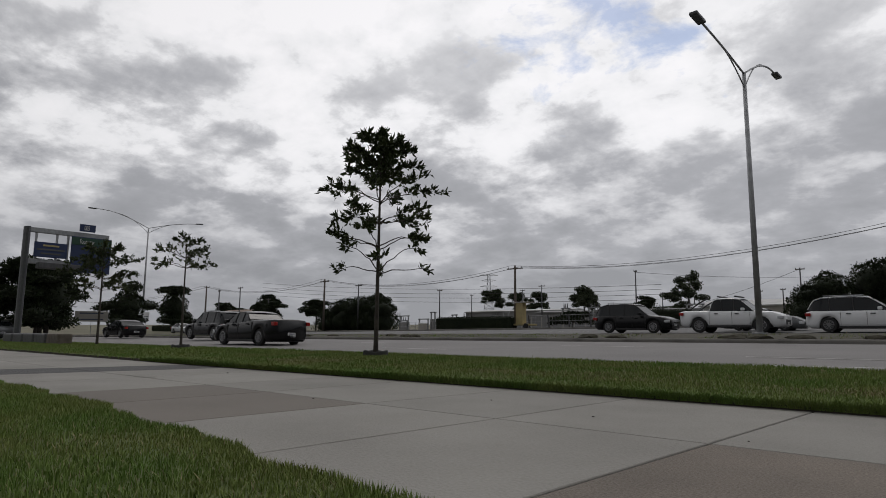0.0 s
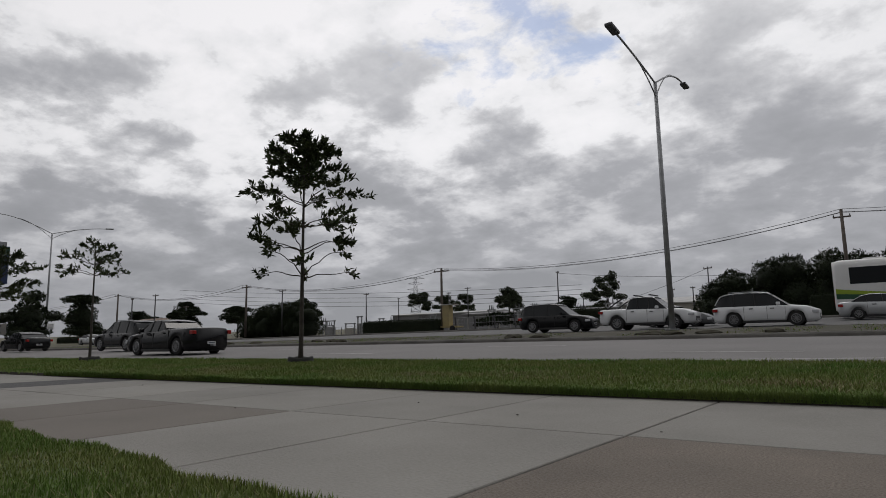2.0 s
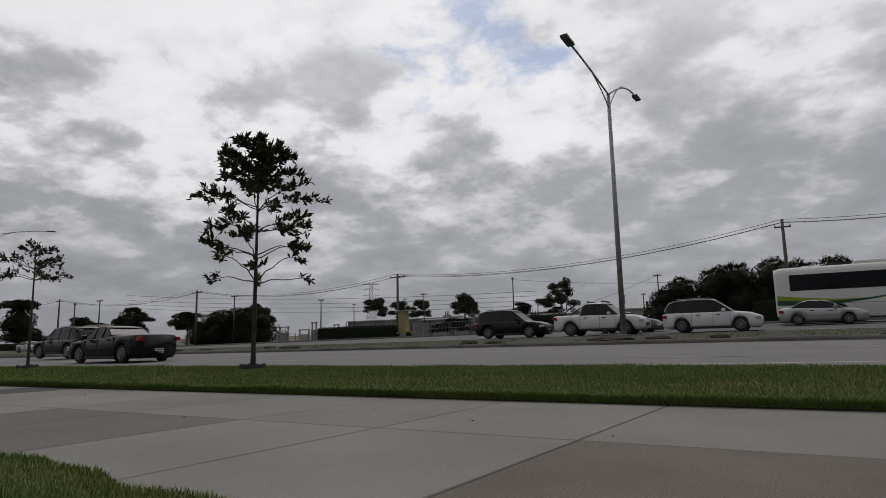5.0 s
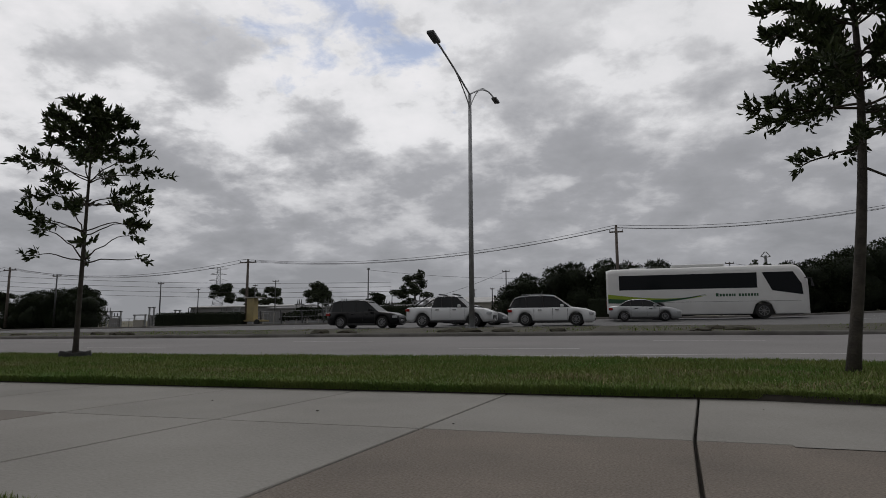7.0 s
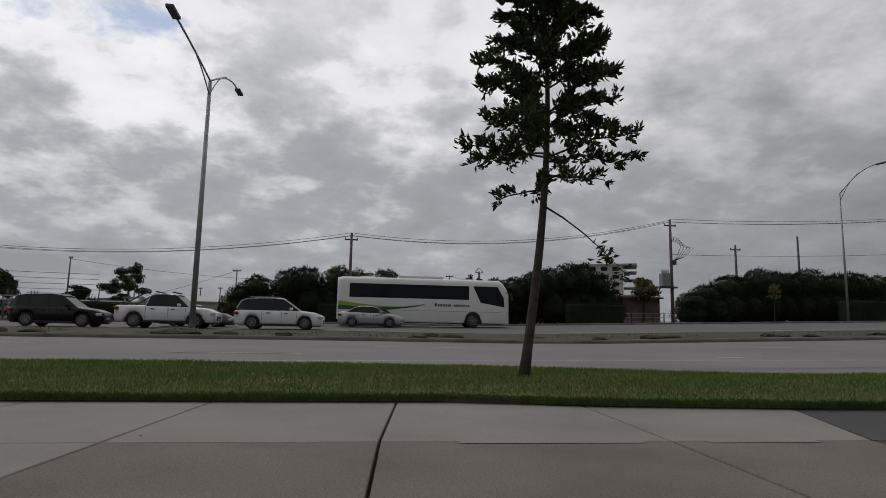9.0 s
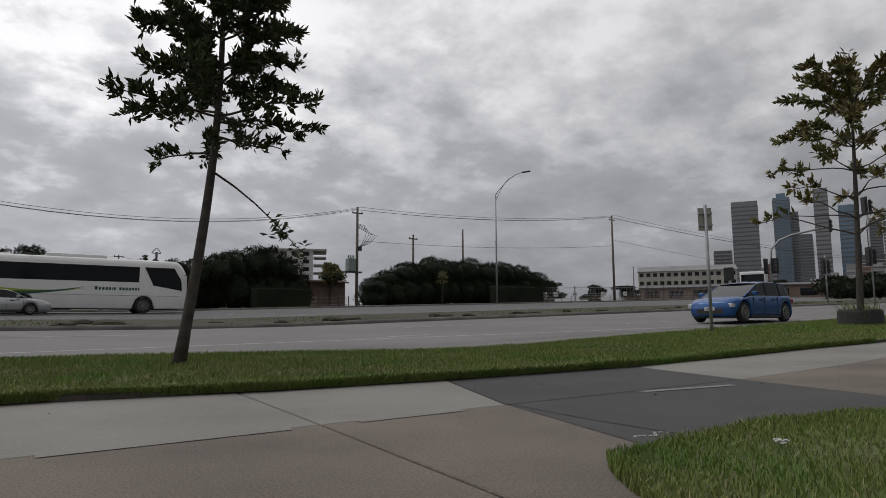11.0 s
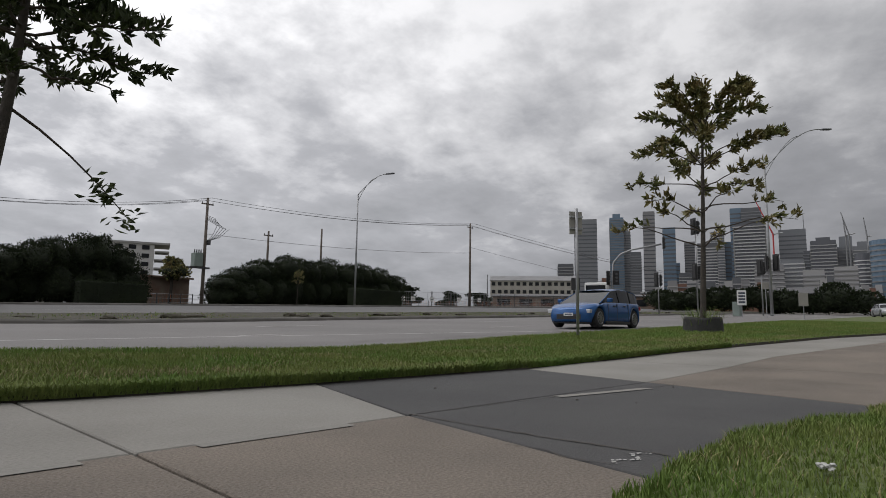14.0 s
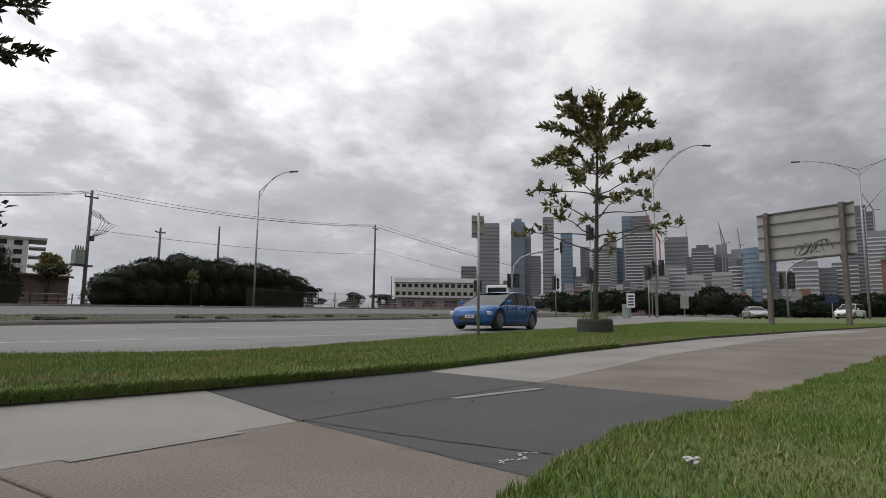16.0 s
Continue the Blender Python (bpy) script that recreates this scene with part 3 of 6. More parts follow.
def clipped_hedge(x0, x1, y, h, seed):
    rng = np.random.default_rng(seed)
    cx = (x0 + x1) / 2
    ob = thing("hedge", "clipped dark green hedge beside the road", "hedge", "clipped hedges", at=on_land(cx, y))
    # solid core whose dark colour stands for shade inside the hedge
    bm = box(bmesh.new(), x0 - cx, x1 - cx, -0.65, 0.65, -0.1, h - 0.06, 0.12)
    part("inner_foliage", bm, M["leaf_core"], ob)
    n = int(150 * (x1 - x0) * (h + 1.0))
    spots = []
    for _ in range(n):
        face = rng.uniform()
        x = rng.uniform(x0 - cx, x1 - cx)
        if face < 0.5:
            p, v = (x, -0.66 + rng.normal(0, 0.04), rng.uniform(0.02, h)), (0, -1, 0.2)
        elif face < 0.9:
            p, v = (x, rng.uniform(-0.66, 0.66), h - 0.05 + rng.normal(0, 0.05)), (0, 0, 1)
        else:
            s = rng.choice([-1, 1])
            p, v = (s * (x1 - x0) / 2 + rng.normal(0, 0.04), rng.uniform(-0.66, 0.66), rng.uniform(0.02, h)), (s, 0, 0.2)
        spots.append((Vector(p), v))
    o = new("leaves", leaf_mesh("leaves", spots, M["leaf_dark"], 0.12, 0.07, rng))
    o.parent = ob
    tagged(o, kind="stuff")


clipped_hedge(-47.7, -37.6, 53.7, 1.35, 61)
clipped_hedge(-25.9, -19.2, 53.7, 1.5, 62)
clipped_hedge(18.5, 23.6, 53.7, 1.75, 63)
clipped_hedge(45.9, 53.2, 53.7, 1.9, 64)
clipped_hedge(-120, -88, 53.0, 1.2, 65)
clipped_hedge(-3.5, 3.0, 53.7, 1.6, 66)


def far_tree(label, x, y, z, h, w, leaf, seed, trunk_share=0.35, count=7, size=0.5):
    """A rounded crown of many clumps on a bare trunk."""
    rng = np.random.default_rng(seed)
    blobs = []
    open_crown = leaf.name == M["leaf_gum"].name
    for q in range(count + 4 + 9 * open_crown):
        a, r = rng.uniform(0, 6.28), (rng.uniform(0.15, 0.46) if open_crown else rng.uniform(0, 0.40)) * w
        lift = rng.uniform(trunk_share + 0.10, 0.93)
        r *= 1.1 - 0.75 * max(0.0, lift - 0.62) / 0.38
        size_ = rng.uniform(0.09, 0.17) if open_crown else rng.uniform(0.13, 0.24)
        blobs.append((x + math.cos(a) * r, y + math.sin(a) * r, z + h * lift, w * size_, w * size_, h * rng.uniform(0.05, 0.12)))
    if not open_crown:
        blobs.append((x, y, z + h * (trunk_share + 1) / 2, w * 0.25, w * 0.25, h * (1 - trunk_share) * 0.36))
    ob = shrub("tree", label, "tree", blobs, leaf, seed, density=110, size=size, group="distant trees", trunk=[(x, y, 0.022 * h + 0.06, h * 0.75)])
    return ob


FAR_TREES = [  # x, y, base z, height, width, leaf, trunk share
    (-52.4, 96.7, 2.6, 6.6, 4.2, "leaf_gum", 0.26), (-40.3, 113, 3.4, 8.4, 7.6, "leaf_gum", 0.08), (-50.8, 119.6, 3.6, 4.9, 5.6, "leaf_dark", 0.2),
    (-126, 81.3, 1.6, 8.6, 10, "leaf_dark", 0.2), (-119, 90, 1.6, 7.6, 9, "leaf_dark", 0.2), (-135, 76, 1.6, 6.6, 8, "leaf_dark", 0.2), (-105, 97, 1.8, 8.0, 9, "leaf_dark", 0.2),
    (-88.4, 35, 0.6, 6.6, 8.4, "leaf_dark", 0.02), (-99.6, 46.8, 0.8, 7.6, 8.2, "leaf_dark", 0.02), (-92, 58, 1.2, 4.6, 4.6, "leaf_dark", 0.2),
    (-57.6, 16.6, 0.1, 6.6, 8.0, "leaf_dark", 0.05), (-60.5, 13.4, 0.1, 5.6, 6.4, "leaf_dark", 0.05), (-66, 18.5, 0.1, 6.8, 7.6, "leaf_dark", 0.05), (-70, 12.0, 0.1, 7.0, 7, "leaf_dark", 0.05), (-80, 22, 0.2, 6.5, 8, "leaf_dark", 0.05),
    (-88, 118, 3.5, 7.6, 6.5, "leaf_gum", 0.35), (-96, 150, 4.5, 8, 8, "leaf_gum", 0.3), (-110, 160, 4.5, 9, 9, "leaf_gum", 0.3), (-70, 130, 4, 7, 6, "leaf_gum", 0.3),
    (16.5, 92, 3.0, 6.8, 4.6, "leaf_gum", 0.3), (22.5, 99, 3.2, 5.0, 5, "leaf_gum", 0.2), (-9.5, 84, 3.0, 4.2, 3.8, "leaf_dark", 0.2), (-34, 60, 1.6, 1.6, 5, "leaf_dark", 0.05),
    (29.4, 61.5, 2.0, 5.2, 3.2, "leaf_olive", 0.5), (92, 92, 4.0, 5, 7, "leaf_dark", 0.15), (110, 94, 4.2, 4.6, 6, "leaf_dark", 0.15), (130, 100, 4.5, 5.4, 9, "leaf_dark", 0.1),
    (150, 96, 5, 5, 8, "leaf_dark", 0.1),
    (165, 80, 5, 6, 10, "leaf_dark", 0.1), (68, 66, 3.0, 3.4, 3.4, "leaf_dark", 0.1),
]
for i, (x, y, z, h, w, leaf, share) in enumerate(FAR_TREES):
    far_tree("dark dense tree standing far beyond the road" if leaf == "leaf_dark" else "thin-crowned gum tree standing beyond the road", x, y, z, h, w, M[leaf], 100 + i, share, size=0.30)


for k, (x, y, h, run) in enumerate(((96, 33, 3.4, 4), (100, 19, 4.0, 4), (101, 8, 2.6, 3), (104, -3, 3.4, 4), (106, -16, 3.0, 4), (108, -30, 3.6, 4))):
    r2 = np.random.default_rng(300 + k)
    shrub("shrub_bank", "dark green hedge and shrubs behind the crossing", "shrubs",
          [(x + r2.normal(0, 1.0), y - 6 + 3.0 * q, ground_z(x, y) + h * r2.uniform(0.3, 0.6), 2.6, 2.6, h * r2.uniform(0.34, 0.5)) for q in range(run + 1)] + [(x, y - 4.5 + 3.0 * q, ground_z(x, y) + h * 0.3, 2.4, 2.4, h * 0.36) for q in range(run)],
          M["leaf_dark"], 310 + k, 60, 0.4)


# ---------------------------------------------------------------- poles, lamps and wires
def street_lamp(label, at, mast, arms, r=0.10, group="street lamps"):
    """arms: (reach x, reach y, rise, head length)."""
    ob = thing("street_lamp", label, "street lamp", group, at=at)
    part("pole", fix_normals(tube(bmesh.new(), [(0, 0, -0.1), (0, 0, mast * 0.5), (0, 0, mast)], [r, r * 0.82, r * 0.6], 12)), M["galv"], ob, smooth=True)
    part("base_plate", box(bmesh.new(), -r * 1.9, r * 1.9, -r * 1.9, r * 1.9, -0.02, 0.05, 0.01), M["galv"], ob)
    for ax, ay, rise, head in arms:
        ln = math.hypot(ax, ay)
        u = Vector((ax, ay, 0)) / ln
        pts, low = [], []
        for k in range(9):
            f = k / 8
            pts.append(Vector((0, 0, mast - 0.05)) + u * ln * f + Vector((0, 0, rise * math.sin(f * math.pi / 2))))
            low.append(Vector((0, 0, mast - 0.75)) + u * ln * 0.62 * f + Vector((0, 0, (0.72 + rise * 0.80) * (1 - (1 - f) ** 1.7))))
        bm = tube(bmesh.new(), pts, 0.045, 8)
        tube(bm, low, 0.032, 8)
        part("arm", fix_normals(bm), M["galv"], ob, smooth=True)
        d = (pts[-1] - pts[-2]).normalized()
        m = Matrix.Translation(pts[-1]) @ Vector((1, 0, 0)).rotation_difference(d).to_matrix().to_4x4()
        bm = box(bmesh.new(), -0.1, head, -0.16, 0.16, -0.06, 0.07, 0.04, m)
        part("lamp_head", bm, M["lamp_grey"], ob, "dark grey lamp head")
    return ob


street_lamp("tall galvanised street lamp with two curved arms on the median", (-7.45, 29.3, 0.74), 11.9, [(0.0, -5.6, 0.25, 0.9), (0.0, 6.0, 2.0, 0.9)], 0.14)
street_lamp("galvanised street lamp with one curved arm", (43.8, 50.6, 2.4), 12.1, [(2.0, -2.3, 2.3, 0.8)], 0.11)
street_lamp("tall street lamp with one arm by the crossing", (57.8, 14.4, 1.95), 12.4, [(5.5, -3.6, 4.2, 0.9)], 0.13)
street_lamp("double-armed street lamp far down the road", (-89.4, 37.5, 1.2), 14.2, [(-3.5, -6.0, 2.4, 0.9), (3.2, 5.5, 1.0, 0.9)], 0.14)
street_lamp("double-armed street lamp beyond the large sign", (82, -2.2, 2.2), 16.6, [(-1.0, 5.6, 1.4, 0.8), (1.0, -5.6, 1.4, 0.8)], 0.14)


def utility_pole(label, at, h, arms=((0.3, 1.1),), r=0.15, lean=0.0, material="timber", along=True):
    ob = thing("utility_pole", label, "utility pole", "utility poles", at=at)
    part("pole", fix_normals(tube(bmesh.new(), [(0, 0, -0.2), (lean * 0.5, 0, h * 0.5), (lean, 0, h)], [r, r * 0.85, r * 0.65], 10)), M[material], ob, smooth=True)
    for down, half in arms:
        z = h - down
        bm = box(bmesh.new(), lean - half * 0.45, lean + half * 0.45, -0.05, 0.05, z - 0.06, z + 0.06, 0.01) if along else box(bmesh.new(), lean - 0.05, lean + 0.05, -half, half, z - 0.06, z + 0.06, 0.01)
        part("crossarm", bm, M["timber"], ob)
        for s in (-0.9, 0.0, 0.9):
            bm = tube(bmesh.new(), [(lean + s * half * 0.45, 0, z + 0.05), (lean + s * half * 0.45, 0, z + 0.2)], [0.05, 0.03], 6)
            part("insulator", fix_normals(bm), M["steel_dark"], ob)
    return ob


POLES = [(-105, 55, 1.0, 7.9), (-71.0, 55, 1.3, 7.0), (-38.0, 55, 1.45, 6.6), (-1.0, 55, 1.75, 7.9), (29.3, 55, 2.2, 10.0), (68.6, 55, 3.2, 12.0)]
for i, (x, y, z, h) in enumerate(POLES):
    p = utility_pole("weathered timber power pole with a crossarm and wires", (x, y, z), h, ((0.35, 2.2),) if i < 3 else ((0.6, 1.3),), 0.17)
    if i == 4:
        part("transformer", box(bmesh.new(), -1.1, -0.3, -0.4, 0.35, 3.5, 4.75, 0.05), M["trans"], p, "green-grey transformer tank")
        part("bracket", box(bmesh.new(), -1.4, 0.45, -0.3, 0.2, 3.35, 3.5, 0.02), M["steel_dark"], p)
        for k in range(4):
            part("bushing", fix_normals(tube(bmesh.new(), [(-1.0 + 0.2 * k, -0.1, 4.72), (-1.0 + 0.2 * k, -0.1, 5.1)], [0.07, 0.04], 6)), M["steel_dark"], p)
        part("switch_gear", box(bmesh.new(), 0.15, 0.45, -0.2, 0.1, 5.6, 6.05, 0.03), M["steel_dark"], p)
        for k in range(5):
            a = 0.6 + 0.22 * k
            loop = [(0.1, -0.1, 8.3 - 0.1 * k), (0.8 * a + 0.2, -0.3, 8.1 - 0.2 * k), (1.5 * a, -0.2, 7.3), (0.9 * a, -0.1, 6.4), (0.1, -0.1, 5.9)]
            part("lead", fix_normals(tube(bmesh.new(), loop, 0.022, 5)), M["wire"], p)
for x, y, z, h, arm in ((39.2, 60, 2.7, 8.1, 0.5), (48.0, 62, 3.0, 9.4, 0.0)):
    utility_pole("bare timber pole behind the shrubs", (x, y, z), h, ((0.5, 1.3),) if arm else (), 0.16)
for x, y, z, h, arm in ((-36.5, 82.3, 2.4, 7.3, 0.5), (-17.3, 88.1, 2.5, 6.8, 1.2), (12.7, 89, 2.8, 6.7, 1.2), (-64.3, 55.6, 1.4, 5.9, 1.4), (-66.4, 74.7, 2.0, 5.8, 1.2), (-62, 92, 2.6, 6.0, 1.0), (-60.5, 96, 2.6, 7.0, 1.4),
                        (-88.5, 52, 1.2, 6.6, 1.6), (-84, 46, 1.2, 5.6, 0.6), (-96, 62, 1.3, 5.4, 1.6), (-47, 118, 3.6, 5.4, 0.8), (-30, 120, 3.6, 5.2, 0.8), (-22, 100, 3, 4.6, 0.8), (98, 74, 3.6, 7.4, 0.0), (64, 70, 3.3, 4.4, 0.0), (-80, 100, 2.6, 6.2, 0.9)):
    utility_pole("slim pole standing behind the hedges", (x, y, z), h, ((0.2, arm),) if arm else (), 0.11, material="steel_dark")


def cable(a, b, sag, r=0.017):
    a, b = Vector(a), Vector(b)
    pts = [a.lerp(b, k / 14) - Vector((0, 0, sag * 4 * (k / 14) * (1 - k / 14))) for k in range(15)]
    solo("power_line", fix_normals(tube(bmesh.new(), pts, r, 4, cap=False)), M["wire"], "black overhead power line between poles", "power line", "power lines", "structure")


tops = [(-180, 58, 8.6)] + [(x, y, z + h) for x, y, z, h in POLES] + [(120, 40, 10.4)]
for (ax, ay, az), (bx, by, bz) in zip(tops, tops[1:]):
    for off, drop in ((-0.7, 0.1), (0.0, -0.05), (0.7, 0.1)):
        cable((ax, ay + off, az + drop - 0.2), (bx, by + off, bz + drop - 0.2), 1.35 if ax < 0 else 0.75)
    if ax > 0:
        cable((ax, ay, az - 3.4), (bx, by, bz - 4.2), 0.5)
for z0, z1 in ((9.0, 8.2), (8.0, 7.4), (7.0, 6.6), (10.2, 9.0)):
    cable((-150, 95, z0 + 4), (-40, 100, z1), 1.2, 0.03)
cable((-36.5, 82.3, 9.4), (12.7, 89, 9.3), 1.6, 0.02)
cable((12.7, 89, 9.3), (34, 80, 7.2), 0.6, 0.02)
cable((-17.3, 88, 9.1), (-36.5, 92, 4.2), 0.5, 0.02)


def lattice_tower(label, at, h, w, arms):
    ob = thing("lattice_tower", label, "pylon", at=at)
    legs = [(-1, -1), (1, -1), (1, 1), (-1, 1)]

    def half(f):
        return w / 2 * (1 - 0.72 * min(f / 0.62, 1.0)) * (1 if f < 0.62 else 1 - 0.35 * (f - 0.62) / 0.38)

    for sx, sy in legs:
        part("leg", fix_normals(tube(bmesh.new(), [(sx * half(k / 8), sy * half(k / 8), h * k / 8) for k in range(9)], 0.10, 4)), M["galv"], ob)
    bm = bmesh.new()
    for k in range(10):
        f, g = k / 10, (k + 1) / 10
        for i in range(4):
            (ax, ay), (bx, by) = legs[i], legs[(i + 1) % 4]
            tube(bm, [(ax * half(f), ay * half(f), h * f), (bx * half(g), by * half(g), h * g)], 0.06, 3)
            tube(bm, [(bx * half(f), by * half(f), h * f), (ax * half(g), ay * half(g), h * g)], 0.06, 3)
            tube(bm, [(ax * half(g), ay * half(g), h * g), (bx * half(g), by * half(g), h * g)], 0.06, 3)
    part("bracing", fix_normals(bm), M["galv"], ob)
    for f, reach in arms:
        bm = bmesh.new()
        for s in (-1, 1):
            for d in (-1, 1):
                tube(bm, [(s * half(f), d * half(f), h * f), (s * reach, 0, h * f + 0.15)], 0.09, 3)
            tube(bm, [(s * half(f), 0, h * f + 0.9), (s * reach, 0, h * f + 0.15)], 0.08, 3)
        part("crossarm", fix_normals(bm), M["galv"], ob)
    return ob


lattice_tower("grey steel lattice pylon far behind the substation", (-168.8, 223.4, 5.5), 22.2, 6.4, [(0.97, 4.2), (0.86, 3.4), (0.74, 3.8), (0.60, 4.2)]).rotation_euler = (0, 0, 0.64)
lattice_tower("small steel lattice pylon far off", (-152, 290, 6), 16, 5, [(0.95, 3.2), (0.8, 3.4)]).rotation_euler = (0, 0, 0.5)
lattice_tower("slim lattice mast behind the shrubs", (20.7, 108, 3.4), 8.8, 0.9, [(0.97, 0.7)])


# ---------------------------------------------------------------- substation yard, sheds and fences
def shed(name, label, category, at, w, d, h, wall, roof, pitch=0.12, turn=0.0, windows=0, storeys=1):
    ob = thing(name, label, category, at=at, turn=turn)
    part("wall", box(bmesh.new(), -w / 2, w / 2, -d / 2, d / 2, -0.5, h), M[wall], ob)
    bm = bmesh.new()
    rz = h + pitch * d / 2
    v = [bm.verts.new(p) for p in ((-w / 2 - 0.3, -d / 2 - 0.3, h), (w / 2 + 0.3, -d / 2 - 0.3, h), (w / 2 + 0.3, 0, rz), (-w / 2 - 0.3, 0, rz), (-w / 2 - 0.3, d / 2 + 0.3, h), (w / 2 + 0.3, d / 2 + 0.3, h),
                                   (-w / 2 - 0.3, -d / 2 - 0.3, h - 0.2), (w / 2 + 0.3, -d / 2 - 0.3, h - 0.2))]
    for f in ((0, 1, 2, 3), (3, 2, 5, 4), (6, 7, 1, 0), (0, 3, 4), (1, 5, 2)):
        bm.faces.new([v[i] for i in f])
    part("roof", fix_normals(bm), M[roof], ob)
    for s in range(storeys):
        zc = h * (s + 0.55) / storeys
        for k in range(windows):
            x = -w / 2 + w * (k + 0.5) / windows
            win = part("window", box(bmesh.new(), x - w / windows * 0.3, x + w / windows * 0.3, -d / 2 - 0.05, -d / 2 + 0.05, zc - h / storeys * 0.22, zc + h / storeys * 0.22), M["glass"], ob, "dark glass window")
    return ob


shed("industrial_shed", "low white industrial shed with a pale metal roof", "shed", (-29, 117, 2.6), 17, 12, 3.2, "cream", "roofing", 0.2)
shed("industrial_shed", "long cream shed with a pale metal roof", "shed", (-9, 116, 2.6), 22, 12, 3.6, "cream", "roofing", 0.16)
shed("industrial_shed", "low pale shed with a metal roof seen between shrubs", "shed", (20, 92, 2.6), 15, 9, 2.5, "cream", "roofing", 0.15, windows=3)
shed("industrial_shed", "grey low shed behind the yard fence", "shed", (-75, 112, 3.0), 26, 8, 2.6, "grey_wall", "roofing", 0.1)
shed("industrial_shed", "grey low shed behind the yard fence", "shed", (-52, 108, 2.8), 30, 8, 2.2, "grey_wall", "grey_wall", 0.1)
shed("brick_house", "low brown brick house beside the hedge", "house", (-104, 62, 1.2), 10, 7, 2.6, "brick", "rust", 0.3, windows=3)
shed("terrace_building", "long cream three-storey building with rows of windows", "building", (188, 121, 9.0), 30, 14, 8.2, "cream", "grey_wall", 0.3, turn=-56, windows=14, storeys=3)
shed("shelter", "rusty low shelter behind the orange barriers", "shelter", (27.3, 64, 2.2), 9, 3, 3.0, "rust", "rust", 0.05)
shed("station_shed", "dark low station buildings with pale roofs", "building", (118, 62, 4.2), 40, 10, 3.0, "rust", "steel_dark", 0.12, turn=-60, windows=9)
shed("station_shed", "red brick station building with a pale roof", "building", (135, 42, 4.6), 30, 10, 3.6, "brick", "steel_dark", 0.12, turn=-70, windows=8)
shed("brick_warehouse", "brown brick warehouse with faded letters", "building", (130, -22, 3.6), 30, 14, 9.5, "brick", "grey_wall", 0.05, turn=-98, windows=6)
shed("house", "pale low house among dark trees", "house", (110, 20, 3.6), 10, 7, 2.8, "cream", "steel_dark", 0.3, turn=-80, windows=3)
shed("warehouse", "long low brick warehouse with a grey roof", "building", (158, -4, 3.4), 44, 12, 2.6, "brick", "steel_dark", 0.06, turn=-90, windows=8)

yard = thing("yard_wall", "pale grey concrete panel wall round the substation", "wall", kind="structure", at=on_land(-40, 70))
for k in range(14):
    x = -10.5 + 1.6 * k
    part("panel", box(bmesh.new(), x, x + 1.56, -0.07, 0.07, -0.3, 1.55 + 0.22 * (k % 3 == 1) - 0.12 * (k % 4 == 2), 0.01), M["grey_wall"], yard)
    part("post", box(bmesh.new(), x - 0.10, x + 0.04, -0.13, -0.072, -0.3, 1.75, 0.01), M["cream"], yard)
rng = np.random.default_rng(77)
for k in range(34):
    x, y = rng.uniform(-100, -30), rng.uniform(84, 104)
    ob = thing("switch_frame", "grey steel switchgear frame in the substation yard", "switchgear", "switchgear frames", at=on_land(x, y, 0.6))
    h, w = rng.uniform(1.6, 3.4), rng.uniform(0.8, 2.4)
    for s in (-1, 1):
        part("post", box(bmesh.new(), s * w / 2 - 0.1, s * w / 2 + 0.1, -0.1, 0.1, -0.6, h), M["galv"], ob)
    part("beam", box(bmesh.new(), -w / 2 - 0.3, w / 2 + 0.3, -0.1, 0.1, h - 0.2, h), M["galv"], ob)
    if k % 2:
        part("cabinet", box(bmesh.new(), -w / 2 + 0.15, w / 2 - 0.15, -0.5, 0.5, -0.6, h * 0.6, 0.05), M["cream" if k % 4 == 1 else "grey_wall"], ob)
    else:
        for s in (-0.6, 0, 0.6):
            part("insulator", fix_normals(tube(bmesh.new(), [(s * w / 2, 0, h), (s * w / 2, 0, h + 0.7)], [0.10, 0.05], 6)), M["steel_dark"], ob)


def fence(label, x0, x1, y, h, step, panel, post_r=0.07, lean=0.0):
    ob = thing("fence", label, "fence", at=on_land((x0 + x1) / 2, y))
    cx, cz = (x0 + x1) / 2, ground_z((x0 + x1) / 2, y)
    for x in around(x0, x1, step):
        z = ground_z(x, y) - cz
        part("post", fix_normals(tube(bmesh.new(), [(x - cx, 0, z - 0.1), (x - cx + lean * h, 0, z + h)], post_r, 6)), M["steel_dark"], ob)
    for f in (0.18, 0.55, 0.95):
        part("rail", fix_normals(tube(bmesh.new(), [(x0 - cx, 0, ground_z(x0, y) - cz + h * f), (x1 - cx, 0, ground_z(x1, y) - cz + h * f)], 0.02, 4)), M["galv"], ob)
    if panel:
        bm = bmesh.new()
        for x in around(x0, x1, 0.35):
            z = ground_z(x, y) - cz
            tube(bm, [(x - cx, 0.02, z + 0.05), (x - cx, 0.02, z + h * 0.95)], 0.012, 3, cap=False)
        o = part("wire_mesh", bm, M[panel], ob)
        tagged(o, kind="stuff")
    return ob


fence("grey yard fence with leaning dark posts", -42, -25, 56.5, 1.5, 2.6, "galv", 0.08, -0.12)
fence("wire fence with dark posts beside the shrubs", 4.8, 9.6, 57, 2.3, 2.4, "galv", 0.09)
fence("long wire mesh fence along the rail yard", 58, 120, 60, 2.1, 4.2, "galv", 0.07)
fence("grey wire fence behind the yard", -110, -40, 78, 1.8, 4, "galv", 0.05)
fence("wire fence behind the shrubs", -60, 60, 80, 1.4, 5, "galv", 0.05)
fence("low orange barrier fence by the power pole", 24.5, 30.2, 58.5, 1.0, 1.2, "orange", 0.05)
